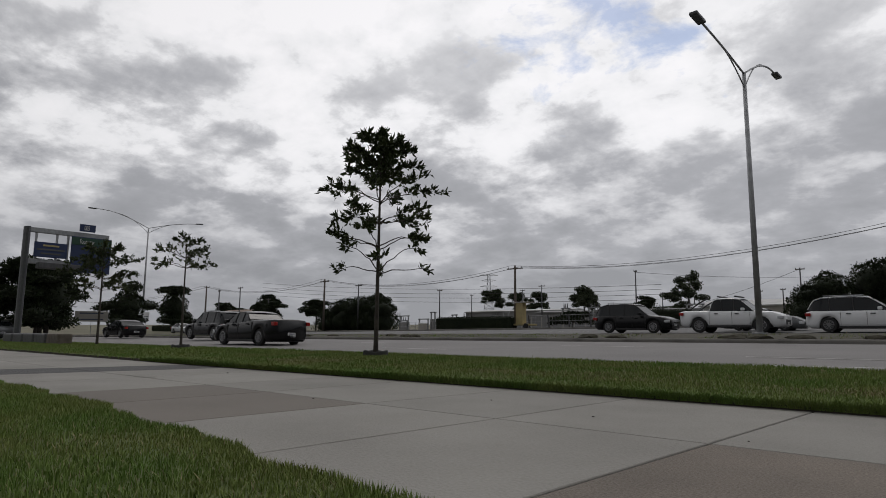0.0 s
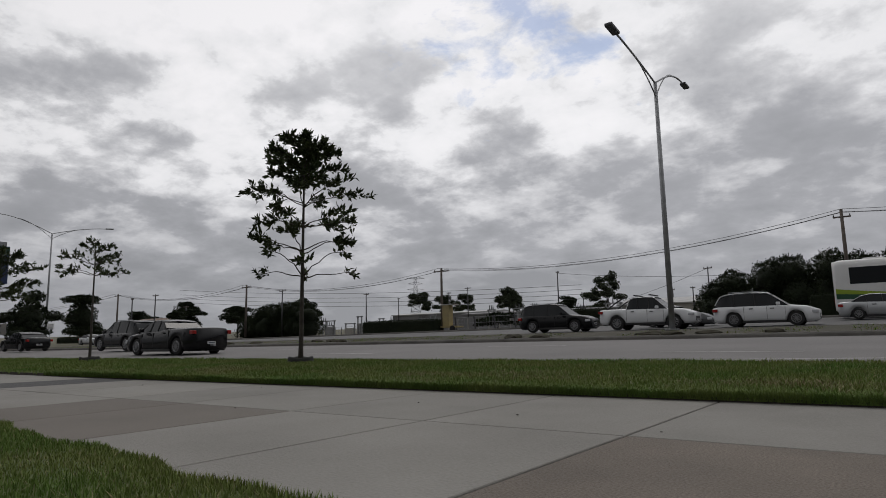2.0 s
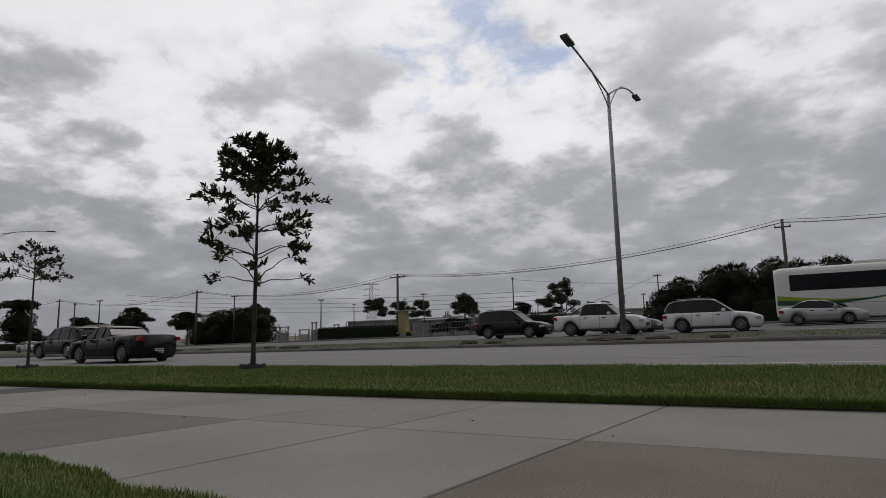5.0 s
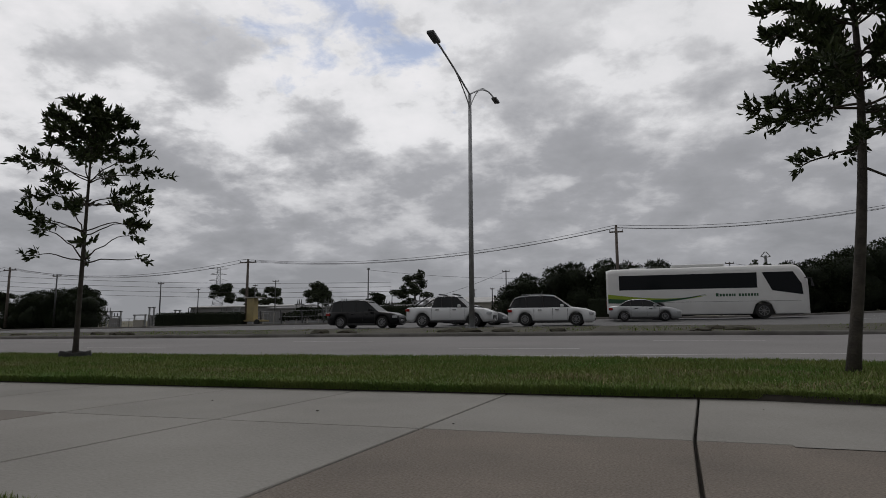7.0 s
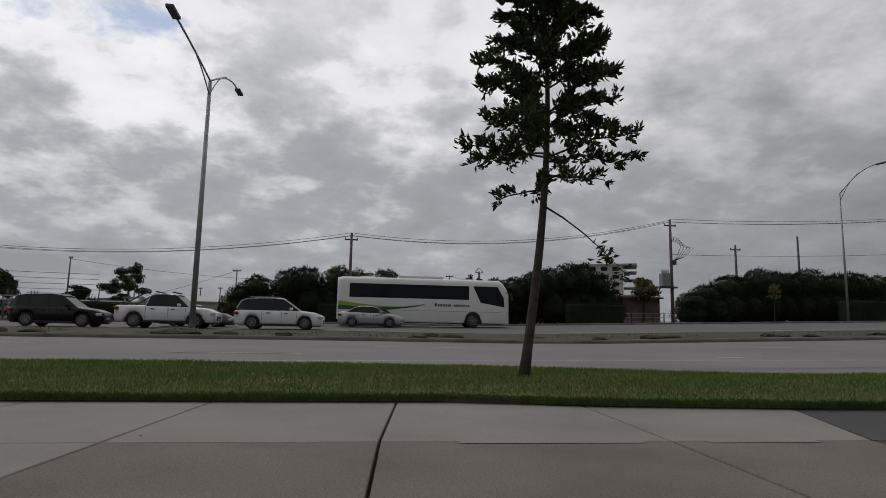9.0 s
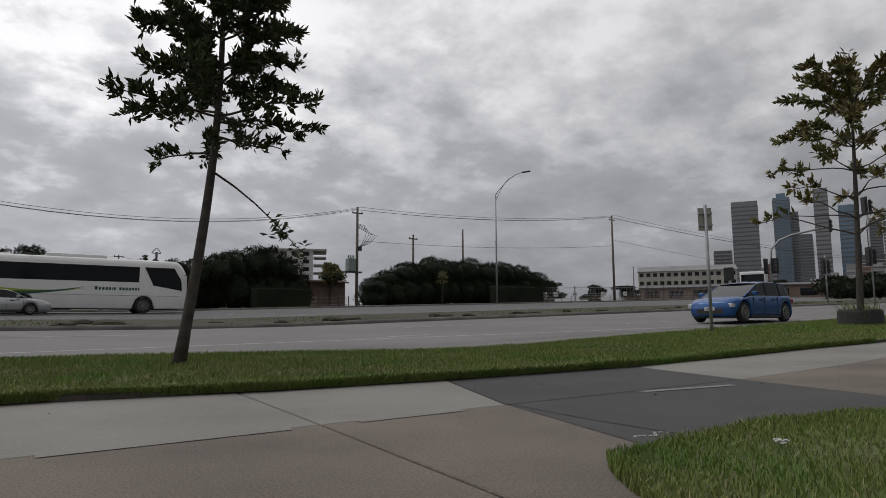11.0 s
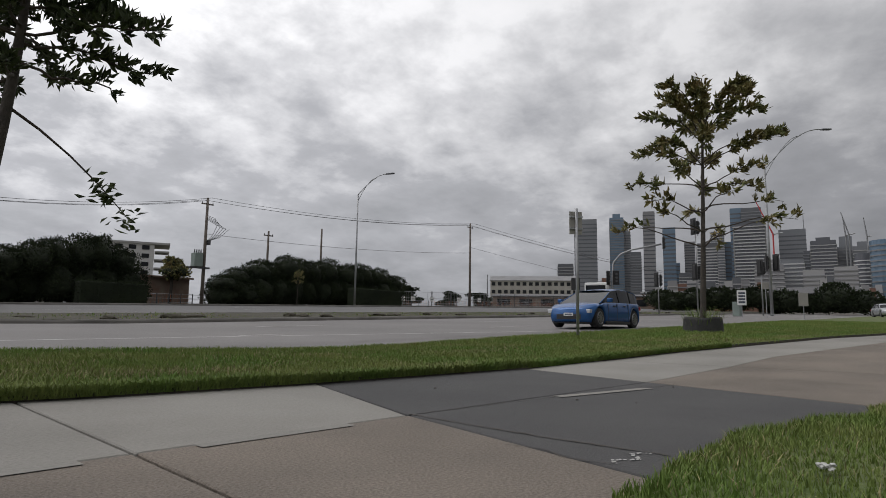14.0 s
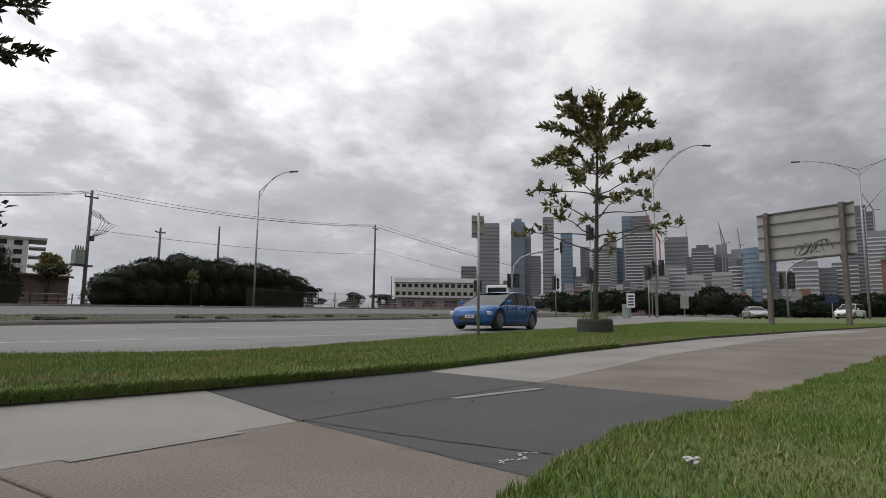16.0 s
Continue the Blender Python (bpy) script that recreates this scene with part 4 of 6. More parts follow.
fence("low orange barrier fence along the rail yard", 58, 110, 63, 0.9, 2.2, "orange", 0.04)
for x, y in ((60.2, 59.8), (62.2, 59.8), (66, 59.8), (72, 59.8), (77, 59.8)):
    ob = thing("notice_board", "small white notice on the wire fence", "sign", "fence notices", at=on_land(x, y, 0.7))
    part("panel", box(bmesh.new(), -0.4, 0.4, -0.04, 0.0, 0, 0.6, 0.01), M["white"], ob)
    part("marks", box(bmesh.new(), -0.28, 0.28, -0.05, -0.041, 0.22, 0.32), M["plate_bar"], ob)

# lamp trailer beside the power pole
tr = thing("equipment_trailer", "faded yellow equipment trailer parked on the verge", "trailer", at=on_land(-37.0, 54.6))
part("cabinet", box(bmesh.new(), -0.42, 0.42, -0.4, 0.4, 0.55, 2.75, 0.05), M["yellow"], tr)
part("roof_panel", box(bmesh.new(), -0.75, 1.15, -0.5, 0.5, 2.75, 2.86, 0.03), M["cream"], tr)
part("chassis", box(bmesh.new(), -1.9, 1.6, -0.6, 0.6, 0.38, 0.56, 0.03), M["yellow"], tr)
for s in (-1.2, 1.0):
    part("wheel", disc(bmesh.new(), (s, -0.62, 0.3), 1, 0.3, 0.2, 20, 0.04), M["tyre"], tr)


# ---------------------------------------------------------------- signs and signals
def words(text, size, parent, m, material, label=""):
    cu = bpy.data.curves.new("lettering", "FONT")
    cu.body, cu.size, cu.align_x, cu.extrude = text, size, "CENTER", 0.004
    cu.materials.append(material)
    ob = new("lettering", cu)
    ob.parent = parent
    ob.matrix_local = m
    return tagged(ob, label) if label else ob


gan = thing("sign_gantry", "grey steel gantry carrying green and blue road signs", "road sign", at=(-39.6, 10.05, 0.1), turn=90)
gan.scale = (0.47, 1, 0.95)
part("column", fix_normals(tube(bmesh.new(), [(0, 0, -0.2), (0, 0, 6.6)], 0.34, 10)), M["lamp_grey"], gan)
for z in (6.45, 4.6):
    part("beam", box(bmesh.new(), -0.2, 9.0, -0.14, 0.14, z - 0.14, z + 0.14, 0.02), M["galv"], gan)
for x in (1.0, 3.2, 4.4, 6.6, 8.8):
    part("strut", box(bmesh.new(), x - 0.08, x + 0.08, -0.1, 0.1, 4.6, 6.45), M["galv"], gan)
big = part("sign_panel", box(bmesh.new(), 4.6, 9.2, -0.32, -0.24, 4.1, 6.3, 0.03), M["sign_blue"], gan, "dark blue sign panel")
part("header", box(bmesh.new(), 4.62, 9.18, -0.35, -0.325, 5.78, 6.25, 0.02), M["sign_green"], big, "dark green header")
words("Footscray", 0.42, big, pose(6.3, -0.36, 5.87, 90, 0, 0), M["plate"], "white destination lettering")
bm = bmesh.new()
for pts in (((8.5, 5.85), (8.62, 5.85), (8.62, 6.02), (8.5, 6.02)), ((8.36, 6.0), (8.76, 6.0), (8.56, 6.2))):
    bm.faces.new([bm.verts.new((x, -0.357, z)) for x, z in pts])
part("arrow", bm, M["plate"], big, "white arrow")
small = part("sign_panel", box(bmesh.new(), 0.7, 4.2, -0.32, -0.24, 4.85, 5.75, 0.03), M["sign_blue"], gan, "dark blue sign panel")
for k, (a, b) in enumerate(((1.6, 3.3), (1.0, 3.9), (1.4, 3.5))):
    part("text_bar", box(bmesh.new(), a, b, -0.335, -0.322, 5.50 - 0.24 * k, 5.60 - 0.24 * k), M["yellow" if k == 0 else "car_grey"], small)
part("lamp_tray", box(bmesh.new(), 1.0, 5.4, -0.9, -0.34, 4.15, 4.5, 0.04), M["steel_dark"], gan)
tag = part("number_panel", box(bmesh.new(), 5.4, 7.2, -0.30, -0.22, 6.65, 7.1, 0.02), M["sign_blue"], gan, "small dark number panel")
words("005", 0.42, tag, pose(6.2, -0.31, 6.72, 90, 0, 0), M["plate"], "white number")
for k in range(5):
    ob = thing("planter_block", "grey concrete barrier block beside the gantry", "barrier", "barrier blocks", at=on_land(-38.3 + 1.9 * k, 9.6 - 0.05 * k))
    part("block", box(bmesh.new(), -0.75, 0.75, -0.3, 0.3, -0.05, 0.5, 0.08), M["timber" if k == 4 else "steel_dark"], ob)

sp = thing("sign_post", "galvanised post with the bare back of a narrow sign", "road sign", at=(14.9, 8.88, 0.36), turn=-38)
part("post", fix_normals(tube(bmesh.new(), [(0, 0, -0.1), (0, 0, 3.15)], 0.038, 10)), M["galv"], sp, smooth=True)
part("sign_panel", box(bmesh.new(), -0.17, 0.17, 0.045, 0.06, 2.5, 3.08, 0.004), M["sign_back"], sp, "bare metal sign back")
part("bracket", box(bmesh.new(), -0.17, 0.17, 0.0, 0.044, 2.62, 2.66), M["galv"], sp)
part("bracket", box(bmesh.new(), -0.17, 0.17, 0.0, 0.044, 2.92, 2.96), M["galv"], sp)

# the large sign seen from behind
legL, legR = Vector((39.2, 4.05, 0.88)), Vector((37.6, 0.55, 0.88))
ang = math.degrees(math.atan2(legR.y - legL.y, legR.x - legL.x))
span = (legR - legL).length
bb = thing("large_sign", "bare metal back of a large road sign with a graffiti scribble", "road sign", at=tuple(legL), turn=ang)
for x in (0.0, span):
    part("leg", box(bmesh.new(), x - 0.11, x + 0.11, -0.22, 0.0, -0.3, 6.25, 0.02), M["timber"], bb)
for k in range(4):
    part("panel", box(bmesh.new(), -0.62, span + 0.5, 0.10, 0.13, 3.55 + 0.68 * k, 4.21 + 0.68 * k, 0.006), M["sign_back"], bb, "bare metal sign panel")
for z in (3.62, 4.25, 4.93, 5.61, 6.18):
    part("stiffener", box(bmesh.new(), -0.60, span + 0.48, 0.02, 0.10, z - 0.035, z + 0.035), M["steel_dark"], bb)
bm = bmesh.new()
rng = np.random.default_rng(5)
x = 1.55
for k in range(7):
    c = [(x + 0.24 * math.cos(t) * (0.8 + 0.2 * math.sin(2 * t + k)), -0.0 + 0.085, 4.05 + 0.30 * math.sin(t + 0.7 * k) + 0.03 * k) for t in np.linspace(0.3 * k, 4.6 + 0.3 * k, 12)]
    tube(bm, c, 0.016, 4)
    x += 0.26
part("graffiti", fix_normals(bm), M["trim"], bb, "black sprayed scribble")


def signal(parent, x, y, z, turn=0.0, lanterns=3):
    m = pose(x, y, z, 0, 0, turn)
    hd = part("signal_head", box(bmesh.new(), -0.17, 0.17, -0.11, 0.11, -0.55, 0.55, 0.03, m), M["trim"], parent, "black signal head")
    part("backboard", box(bmesh.new(), -0.32, 0.32, 0.0, 0.02, -0.7, 0.7, 0.02, m), M["trim"], hd)
    for k in range(lanterns):
        bm = bmesh.new()
        disc(bm, (0, -0.13, 0.34 - 0.34 * k), 1, 0.11, 0.1, 12)
        bmesh.ops.transform(bm, matrix=m, verts=bm.verts[:])
        part("lantern", bm, M["steel_dark"], hd)


def signal_mast(label, at, h, reach, turn, heads=(2.6,)):
    ob = thing("traffic_light", label, "traffic light", "traffic lights", at=at, turn=turn)
    pts = [(0, 0, -0.2), (0, 0, h * 0.6), (0.03 * reach, 0, h * 0.82), (0.18 * reach, 0, h * 0.95), (0.4 * reach, 0, h * 1.02), (reach, 0, h * 1.1)] if reach else [(0, 0, -0.2), (0, 0, h)]
    part("mast", fix_normals(tube(bmesh.new(), pts, 0.09 if reach else 0.06, 10)), M["galv"], ob, smooth=True)
    if reach:
        signal(ob, reach + 0.2, 0, h * 1.1 + 0.1, 90)
    for z in heads:
        signal(ob, 0.35, -0.1, z, 20)
        signal(ob, -0.38, 0.0, z, 60)
    return ob


signal_mast("traffic light mast with a long arm over the crossing", (57.2, 28.2, 2.15), 6.0, 4.6, -66, (3.4,))
signal_mast("traffic light on a tall slim post", (53.4, 18.9, 1.95), 7.6, 0, 0, (3.4, 7.2))
signal_mast("traffic light mast with an arm beyond the large sign", (61.2, 4.4, 2.15), 4.6, 4.0, -80, (2.9,))
signal_mast("traffic light on a short post", (59, 24.4, 2.1), 4.2, 0, 0, (3.2,))
signal_mast("traffic light on a slim post by the kerb", (60, 15.6, 2.1), 4.4, 0, 0, (4.0,))
ob = thing("traffic_light", "traffic light on the street lamp's pole", "traffic light", "traffic lights", at=(57.6, 14.2, 1.95))
signal(ob, -0.1, 0.35, 4.3, 30)
signal(ob, 0.0, -0.35, 4.3, 60)


def small_sign(label, x, y, w, h, z, material, bars=2, turn=-60):
    ob = thing("small_sign", label, "road sign", "small road signs", at=on_land(x, y), turn=turn)
    part("post", fix_normals(tube(bmesh.new(), [(0, 0, -0.1), (0, 0, z + h)], 0.035, 6)), M["galv"], ob)
    pn = part("panel", box(bmesh.new(), -w / 2, w / 2, -0.06, -0.03, z, z + h, 0.01), M[material], ob)
    for k in range(bars):
        part("text_bar", box(bmesh.new(), -w * 0.36, w * 0.36, -0.07, -0.061, z + h * (0.2 + 0.6 * k / max(1, bars - 1)) - h * 0.06, z + h * (0.2 + 0.6 * k / max(1, bars - 1)) + h * 0.06), M["plate_bar"], pn)


small_sign("white notice sign with dark lettering on a post", 58.5, 16.9, 0.75, 1.3, 1.0, "white", 4)
small_sign("pale sign back on a post", 60, 12.5, 0.75, 1.1, 1.0, "sign_back", 0)
small_sign("pale triangular sign back on a post", 59.5, 15.2, 0.6, 0.6, 2.4, "sign_back", 0)
small_sign("small street sign on a tall post", 66, 1.2, 1.2, 0.7, 1.6, "sign_blue", 2)
small_sign("chevron sign on a post by the junction", 59.0, 33.2, 0.9, 1.3, 2.2, "trim", 0)
small_sign("small white sign on a post", 61.5, 33.0, 0.7, 0.7, 1.4, "white", 1)
small_sign("round speed sign on the far verge", -84.5, 36.0, 0.7, 0.7, 2.2, "white", 1, 60)
small_sign("large pale sign frame at the far junction", -78, 27, 3.4, 1.2, 1.6, "sign_back", 2, 62)
bx = thing("utility_cabinet", "pale green utility cabinet by the crossing", "cabinet", at=on_land(61, 18.0))
part("body", box(bmesh.new(), -0.35, 0.35, -0.3, 0.3, 0, 1.3, 0.03), M["trans"], bx)


# ---------------------------------------------------------------- the city
# facade colours lightened so that distance haze is part of them
GL_BLUE = mat("blue_glass_tower", (0.11, 0.17, 0.24), (0.15, 0.21, 0.27), 0.02, 0.18)
GL_GREY = mat("grey_glass_tower", (0.17, 0.18, 0.195), (0.21, 0.22, 0.235), 0.02, 0.25)
GL_DARK = mat("dark_glass_tower", (0.095, 0.10, 0.115), (0.13, 0.135, 0.145), 0.02, 0.25)
CONC = mat("tower_concrete", (0.36, 0.36, 0.365), (0.29, 0.29, 0.295), 0.02, 0.8)
CONC_D = mat("tower_dark_concrete", (0.24, 0.24, 0.25), (0.20, 0.20, 0.21), 0.02, 0.8)
CONC_W = mat("tower_white_concrete", (0.50, 0.50, 0.505), (0.42, 0.42, 0.43), 0.02, 0.7)


def tower(label, az, dist, width, top, body, band, fins=0, floors=3.6, cap=0, round_=False, depth=None, band_out=0.6, low=-20.0):
    """A building at a bearing from the viewpoint of the last stretch; top: its height over the eye."""
    x, y = 1.24 + dist * math.cos(radians(az)), 1.36 + dist * math.sin(radians(az))
    ob = thing("tower_block", label, "tower block", "city towers", at=(x, y, 0), turn=az + 90)
    d = depth or width * 0.8
    bm = bmesh.new()
    h = top + 0.5
    if not band:
        band, floors, band_out = (GL_DARK if body is not GL_DARK else GL_GREY), 5.5, 0.2
    if not fins and not round_:
        fins = max(3, int(width / 5))
    if round_:
        made = bmesh.ops.create_cone(bm, cap_ends=True, segments=28, radius1=width / 2, radius2=width / 2, depth=h - low)["verts"]
        bmesh.ops.transform(bm, matrix=Matrix.Translation((0, 0, (h + low) / 2)), verts=made)
    else:
        box(bm, -width / 2, width / 2, -d / 2, d / 2, low, h)
    part("wall", bm, body, ob)
    if band:
        bm = bmesh.new()
        n = int(h / floors)
        for k in range(1, n):
            z = k * floors
            if round_:
                made = bmesh.ops.create_cone(bm, cap_ends=True, segments=28, radius1=width / 2 + band_out, radius2=width / 2 + band_out, depth=floors * 0.28)["verts"]
                bmesh.ops.transform(bm, matrix=Matrix.Translation((0, 0, z)), verts=made)
            else:
                box(bm, -width / 2 - band_out, width / 2 + band_out, -d / 2 - band_out, d / 2 + band_out, z, z + floors * 0.3)
        part("floor_bands", bm, band, ob)
    if fins:
        bm = bmesh.new()
        for k in range(fins + 1):
            xx = -width / 2 + width * k / fins
            box(bm, xx - 0.3, xx + 0.3, -d / 2 - 0.8, -d / 2 + 0.1, low, h)
        part("fins", bm, band or CONC, ob)
    if cap:
        part("plant_room", box(bmesh.new(), -width * 0.28, width * 0.28, -d * 0.25, d * 0.25, h, h + cap), body, ob)
    return ob


def bearing(x):
    """The bearing of a column of the closing view, by its offset from the middle."""
    return 32.14 - math.degrees(math.atan((x - 784) / 1086.0))


def rise(y, x, dist):
    """Height over the eye of a row of the closing view."""
    v = (587 + (x - 784) * -0.0115 - y) / 1086.0
    return v * dist * math.cos(math.atan((x - 784) / 1086.0)) * 1.0


def tw(x0, x1, ytop, body, band, dist=900, label="grey city tower block far off", **kw):
    xm = (x0 + x1) / 2
    c = math.cos(math.atan((xm - 784) / 1086.0))
    tower(label, bearing(xm), dist, (x1 - x0) / 1086.0 * dist * c, rise(ytop, xm, dist), body, band, **kw)


tw(846, 884, 397, GL_GREY, None, fins=16, label="broad grey glass tower with vertical fins")
tw(906, 929, 393, GL_BLUE, GL_GREY, label="blue glass tower with a stepped top", cap=6)
tw(929, 940, 416, GL_GREY, GL_DARK, 905)
tw(817, 843, 474, GL_DARK, CONC_D, 700, "dark brown apartment block")
tw(940, 957, 452, GL_DARK, GL_GREY, 850)
tw(962, 981, 382, CONC_D, None, fins=7, label="slender grey concrete tower")
tw(994, 1014, 410, GL_BLUE, None, fins=6, label="slender blue glass tower")
tw(1014, 1020, 470, GL_BLUE, None, 905)
tw(1029, 1047, 434, CONC_D, GL_DARK, 920, fins=8, label="dark brown tower with vertical fins")
tw(1019, 1049, 487, GL_DARK, CONC, 860)
tw(1050, 1080, 437, GL_DARK, CONC_W, 820, "apartment tower with white floor bands")
tw(1072, 1092, 417, GL_GREY, CONC_W, 880, fins=5)
tw(1092, 1104, 434, GL_BLUE, None, 890)
tw(1104, 1124, 377, GL_BLUE, None, 860, "pale blue glass tower", fins=4)
tw(1122, 1152, 377, GL_DARK, GL_GREY, 850, "dark glass tower with a lit grid", fins=6)
tw(1110, 1156, 404, GL_DARK, CONC_W, 760, "apartment tower with white balcony bands", band_out=1.2)
tw(1160, 1182, 463, CONC_D, CONC, 700)
tw(1180, 1219, 414, GL_GREY, None, 900, "grey glass tower with two masts", fins=9)
tw(1216, 1230, 448, GL_DARK, GL_GREY, 860)
tw(1228, 1264, 432, GL_DARK, CONC, 780, "dark apartment block with pale bands", cap=4)
tw(1264, 1296, 442, GL_GREY, CONC_D, 800, cap=12)
tw(1292, 1318, 440, GL_GREY, CONC, 780, cap=5)
tw(1293, 1320, 452, GL_DARK, CONC_W, 700, "curved apartment block with white bands", round_=True)
tw(1318, 1372, 430, GL_BLUE, GL_GREY, 640, "round blue glass apartment block with pale bands", round_=True, floors=4.4)
tw(1180, 1214, 463, GL_GREY, CONC_W, 640, "apartment block with white balcony bands")
tw(1140, 1182, 472, CONC_D, CONC, 620)
tw(1214, 1244, 480, CONC, CONC_D, 600, fins=5)
tw(1262, 1294, 474, CONC, CONC_D, 600, fins=6)
tw(1372, 1408, 470, GL_DARK, CONC_D, 640)
tw(1408, 1446, 452, GL_GREY, CONC_W, 620, "apartment block with white bands")
tw(1446, 1478, 462, GL_DARK, GL_GREY, 640, fins=6)
tw(1478, 1516, 452, GL_DARK, CONC_W, 660)
tw(1509, 1550, 362, GL_DARK, CONC_D, 760, "dark tall tower under construction", fins=9, cap=8)
tw(1545, 1580, 394, GL_GREY, CONC_W, 700, "grey tower with white bands", fins=5)
tw(1580, 1640, 420, GL_DARK, CONC, 700)
tw(1640, 1720, 450, GL_GREY, CONC, 700)
for x0, x1, yt, dd in ((978, 1010, 508, 560), (1000, 1046, 496, 540), (1046, 1092, 500, 560), (1090, 1130, 492, 560), (1128, 1170, 498, 520), (1238, 1270, 486, 520), (884, 906, 497, 600), (866, 886, 505, 600), (780, 815, 505, 560), (1300, 1330, 500, 520), (1350, 1400, 500, 500), (1400, 1450, 495, 520)):
    wide = (x1 - x0) / 3
    for q in range(3):
        lower = (x0 * 7 + q * 5) % 11
        tw(x0 + wide * q, x0 + wide * (q + 0.94), yt + lower, (CONC_D, M["brick"], CONC, GL_DARK)[(x0 + q) % 4], (CONC, CONC_D, GL_DARK, CONC)[(x0 + q) % 4], dd + 12 * q, "low city apartment block among trees", fins=4, floors=3.6)


def crane(x, y0, y1, dist, tilt, red=False):
    ob = thing("tower_crane", "tower crane above the city roofs", "crane", "tower cranes", at=(1.24 + dist * math.cos(radians(bearing(x))), 1.36 + dist * math.sin(radians(bearing(x))), 0), turn=bearing(x) + 90)
    z0, z1 = rise(y0, x, dist), rise(y1, x, dist)
    part("mast", fix_normals(tube(bmesh.new(), [(0, 0, -5), (0, 0, z0 + (z1 - z0) * 0.35)], 0.7, 4)), M["red" if red else "galv"], ob)
    part("jib", fix_normals(tube(bmesh.new(), [(0, 0, z0 + (z1 - z0) * 0.35), (tilt, 0, z1)], [0.75, 0.4], 4)), M["red" if red else "galv"], ob)
    part("counter_jib", fix_normals(tube(bmesh.new(), [(0, 0, z0 + (z1 - z0) * 0.35), (-tilt * 0.4 - 3, 0, z0 + (z1 - z0) * 0.37)], 0.6, 4)), M["galv"], ob)


crane(1170, 450, 362, 700, 14, True)
crane(1281, 440, 386, 760, 2)
crane(1286, 440, 381, 760, 6)
crane(1313, 440, 391, 760, 2)
crane(1541, 370, 318, 740, -16)
crane(1556, 370, 322, 740, 8)
for x in (1182, 1218):
    ob = thing("roof_mast", "thin mast on a tower roof", "mast", "roof masts", at=(1.24 + 900 * math.cos(radians(bearing(x))), 1.36 + 900 * math.sin(radians(bearing(x))), 0))
    part("spire", fix_normals(tube(bmesh.new(), [(0, 0, rise(420, x, 900)), (0, 0, rise(384, x, 900))], [0.9, 0.3], 5)), M["galv"], ob)

# apartment building left of the power pole with the transformer
ap = thing("apartment_building", "pale grey apartment building with balconies", "building", at=(93, 232, 2), turn=-24)
ap.scale = (0.85, 0.85, 0.9)
part("wall", box(bmesh.new(), -11, 10, -8, 8, 0, 29.5), CONC_W, ap)
part("roof", box(bmesh.new(), -11.5, 16, -8.6, 8.6, 29.5, 30.3), CONC, ap)
for f in range(8):
    z = 3.4 + 3.3 * f
    part("balcony", box(bmesh.new(), 10.2, 15.8, -8.4, 2, z, z + 0.5), CONC, ap)
    for k in range(4):
        part("window", box(bmesh.new(), -9.6 + 5.0 * k, -6.8 + 5.0 * k, -8.15, -7.9, z + 0.8, z + 2.5), M["glass"], ap, "dark glass window")


# ---------------------------------------------------------------- vehicles
def wheel(parent, x, y, r, w, spokes=10):
    ty = part("wheel", disc(bmesh.new(), (x, y, r), 1, r, w, 28, 0.03), M["tyre"], parent, "black rubber tyre")
    s = -1 if y < 0 else 1
    bm = disc(bmesh.new(), (x, y + s * w * 0.5, r), 1, r * 0.64, 0.012, 24)
    part("rim_well", bm, M["trim"], ty)
    bm = bmesh.new()
    for k in range(spokes):
        m = Matrix.Translation((x, y + s * (w * 0.5 + 0.012), r)) @ Matrix.Rotation(2 * math.pi * k / spokes, 4, "Y")
        box(bm, r * 0.1, r * 0.62, -0.008, 0.008, -r * 0.05, r * 0.05, 0, m)
    disc(bm, (x, y + s * (w * 0.5 + 0.012), r), 1, r * 0.17, 0.024, 12)
    pts = [(x + r * 0.61 * math.cos(k * math.pi / 12), y + s * (w * 0.5 + 0.006), r + r * 0.61 * math.sin(k * math.pi / 12)) for k in range(25)]
    tube(bm, pts, 0.016, 4, cap=False)
    part("rim", fix_normals(bm), M["rim"], ty, "alloy rim")


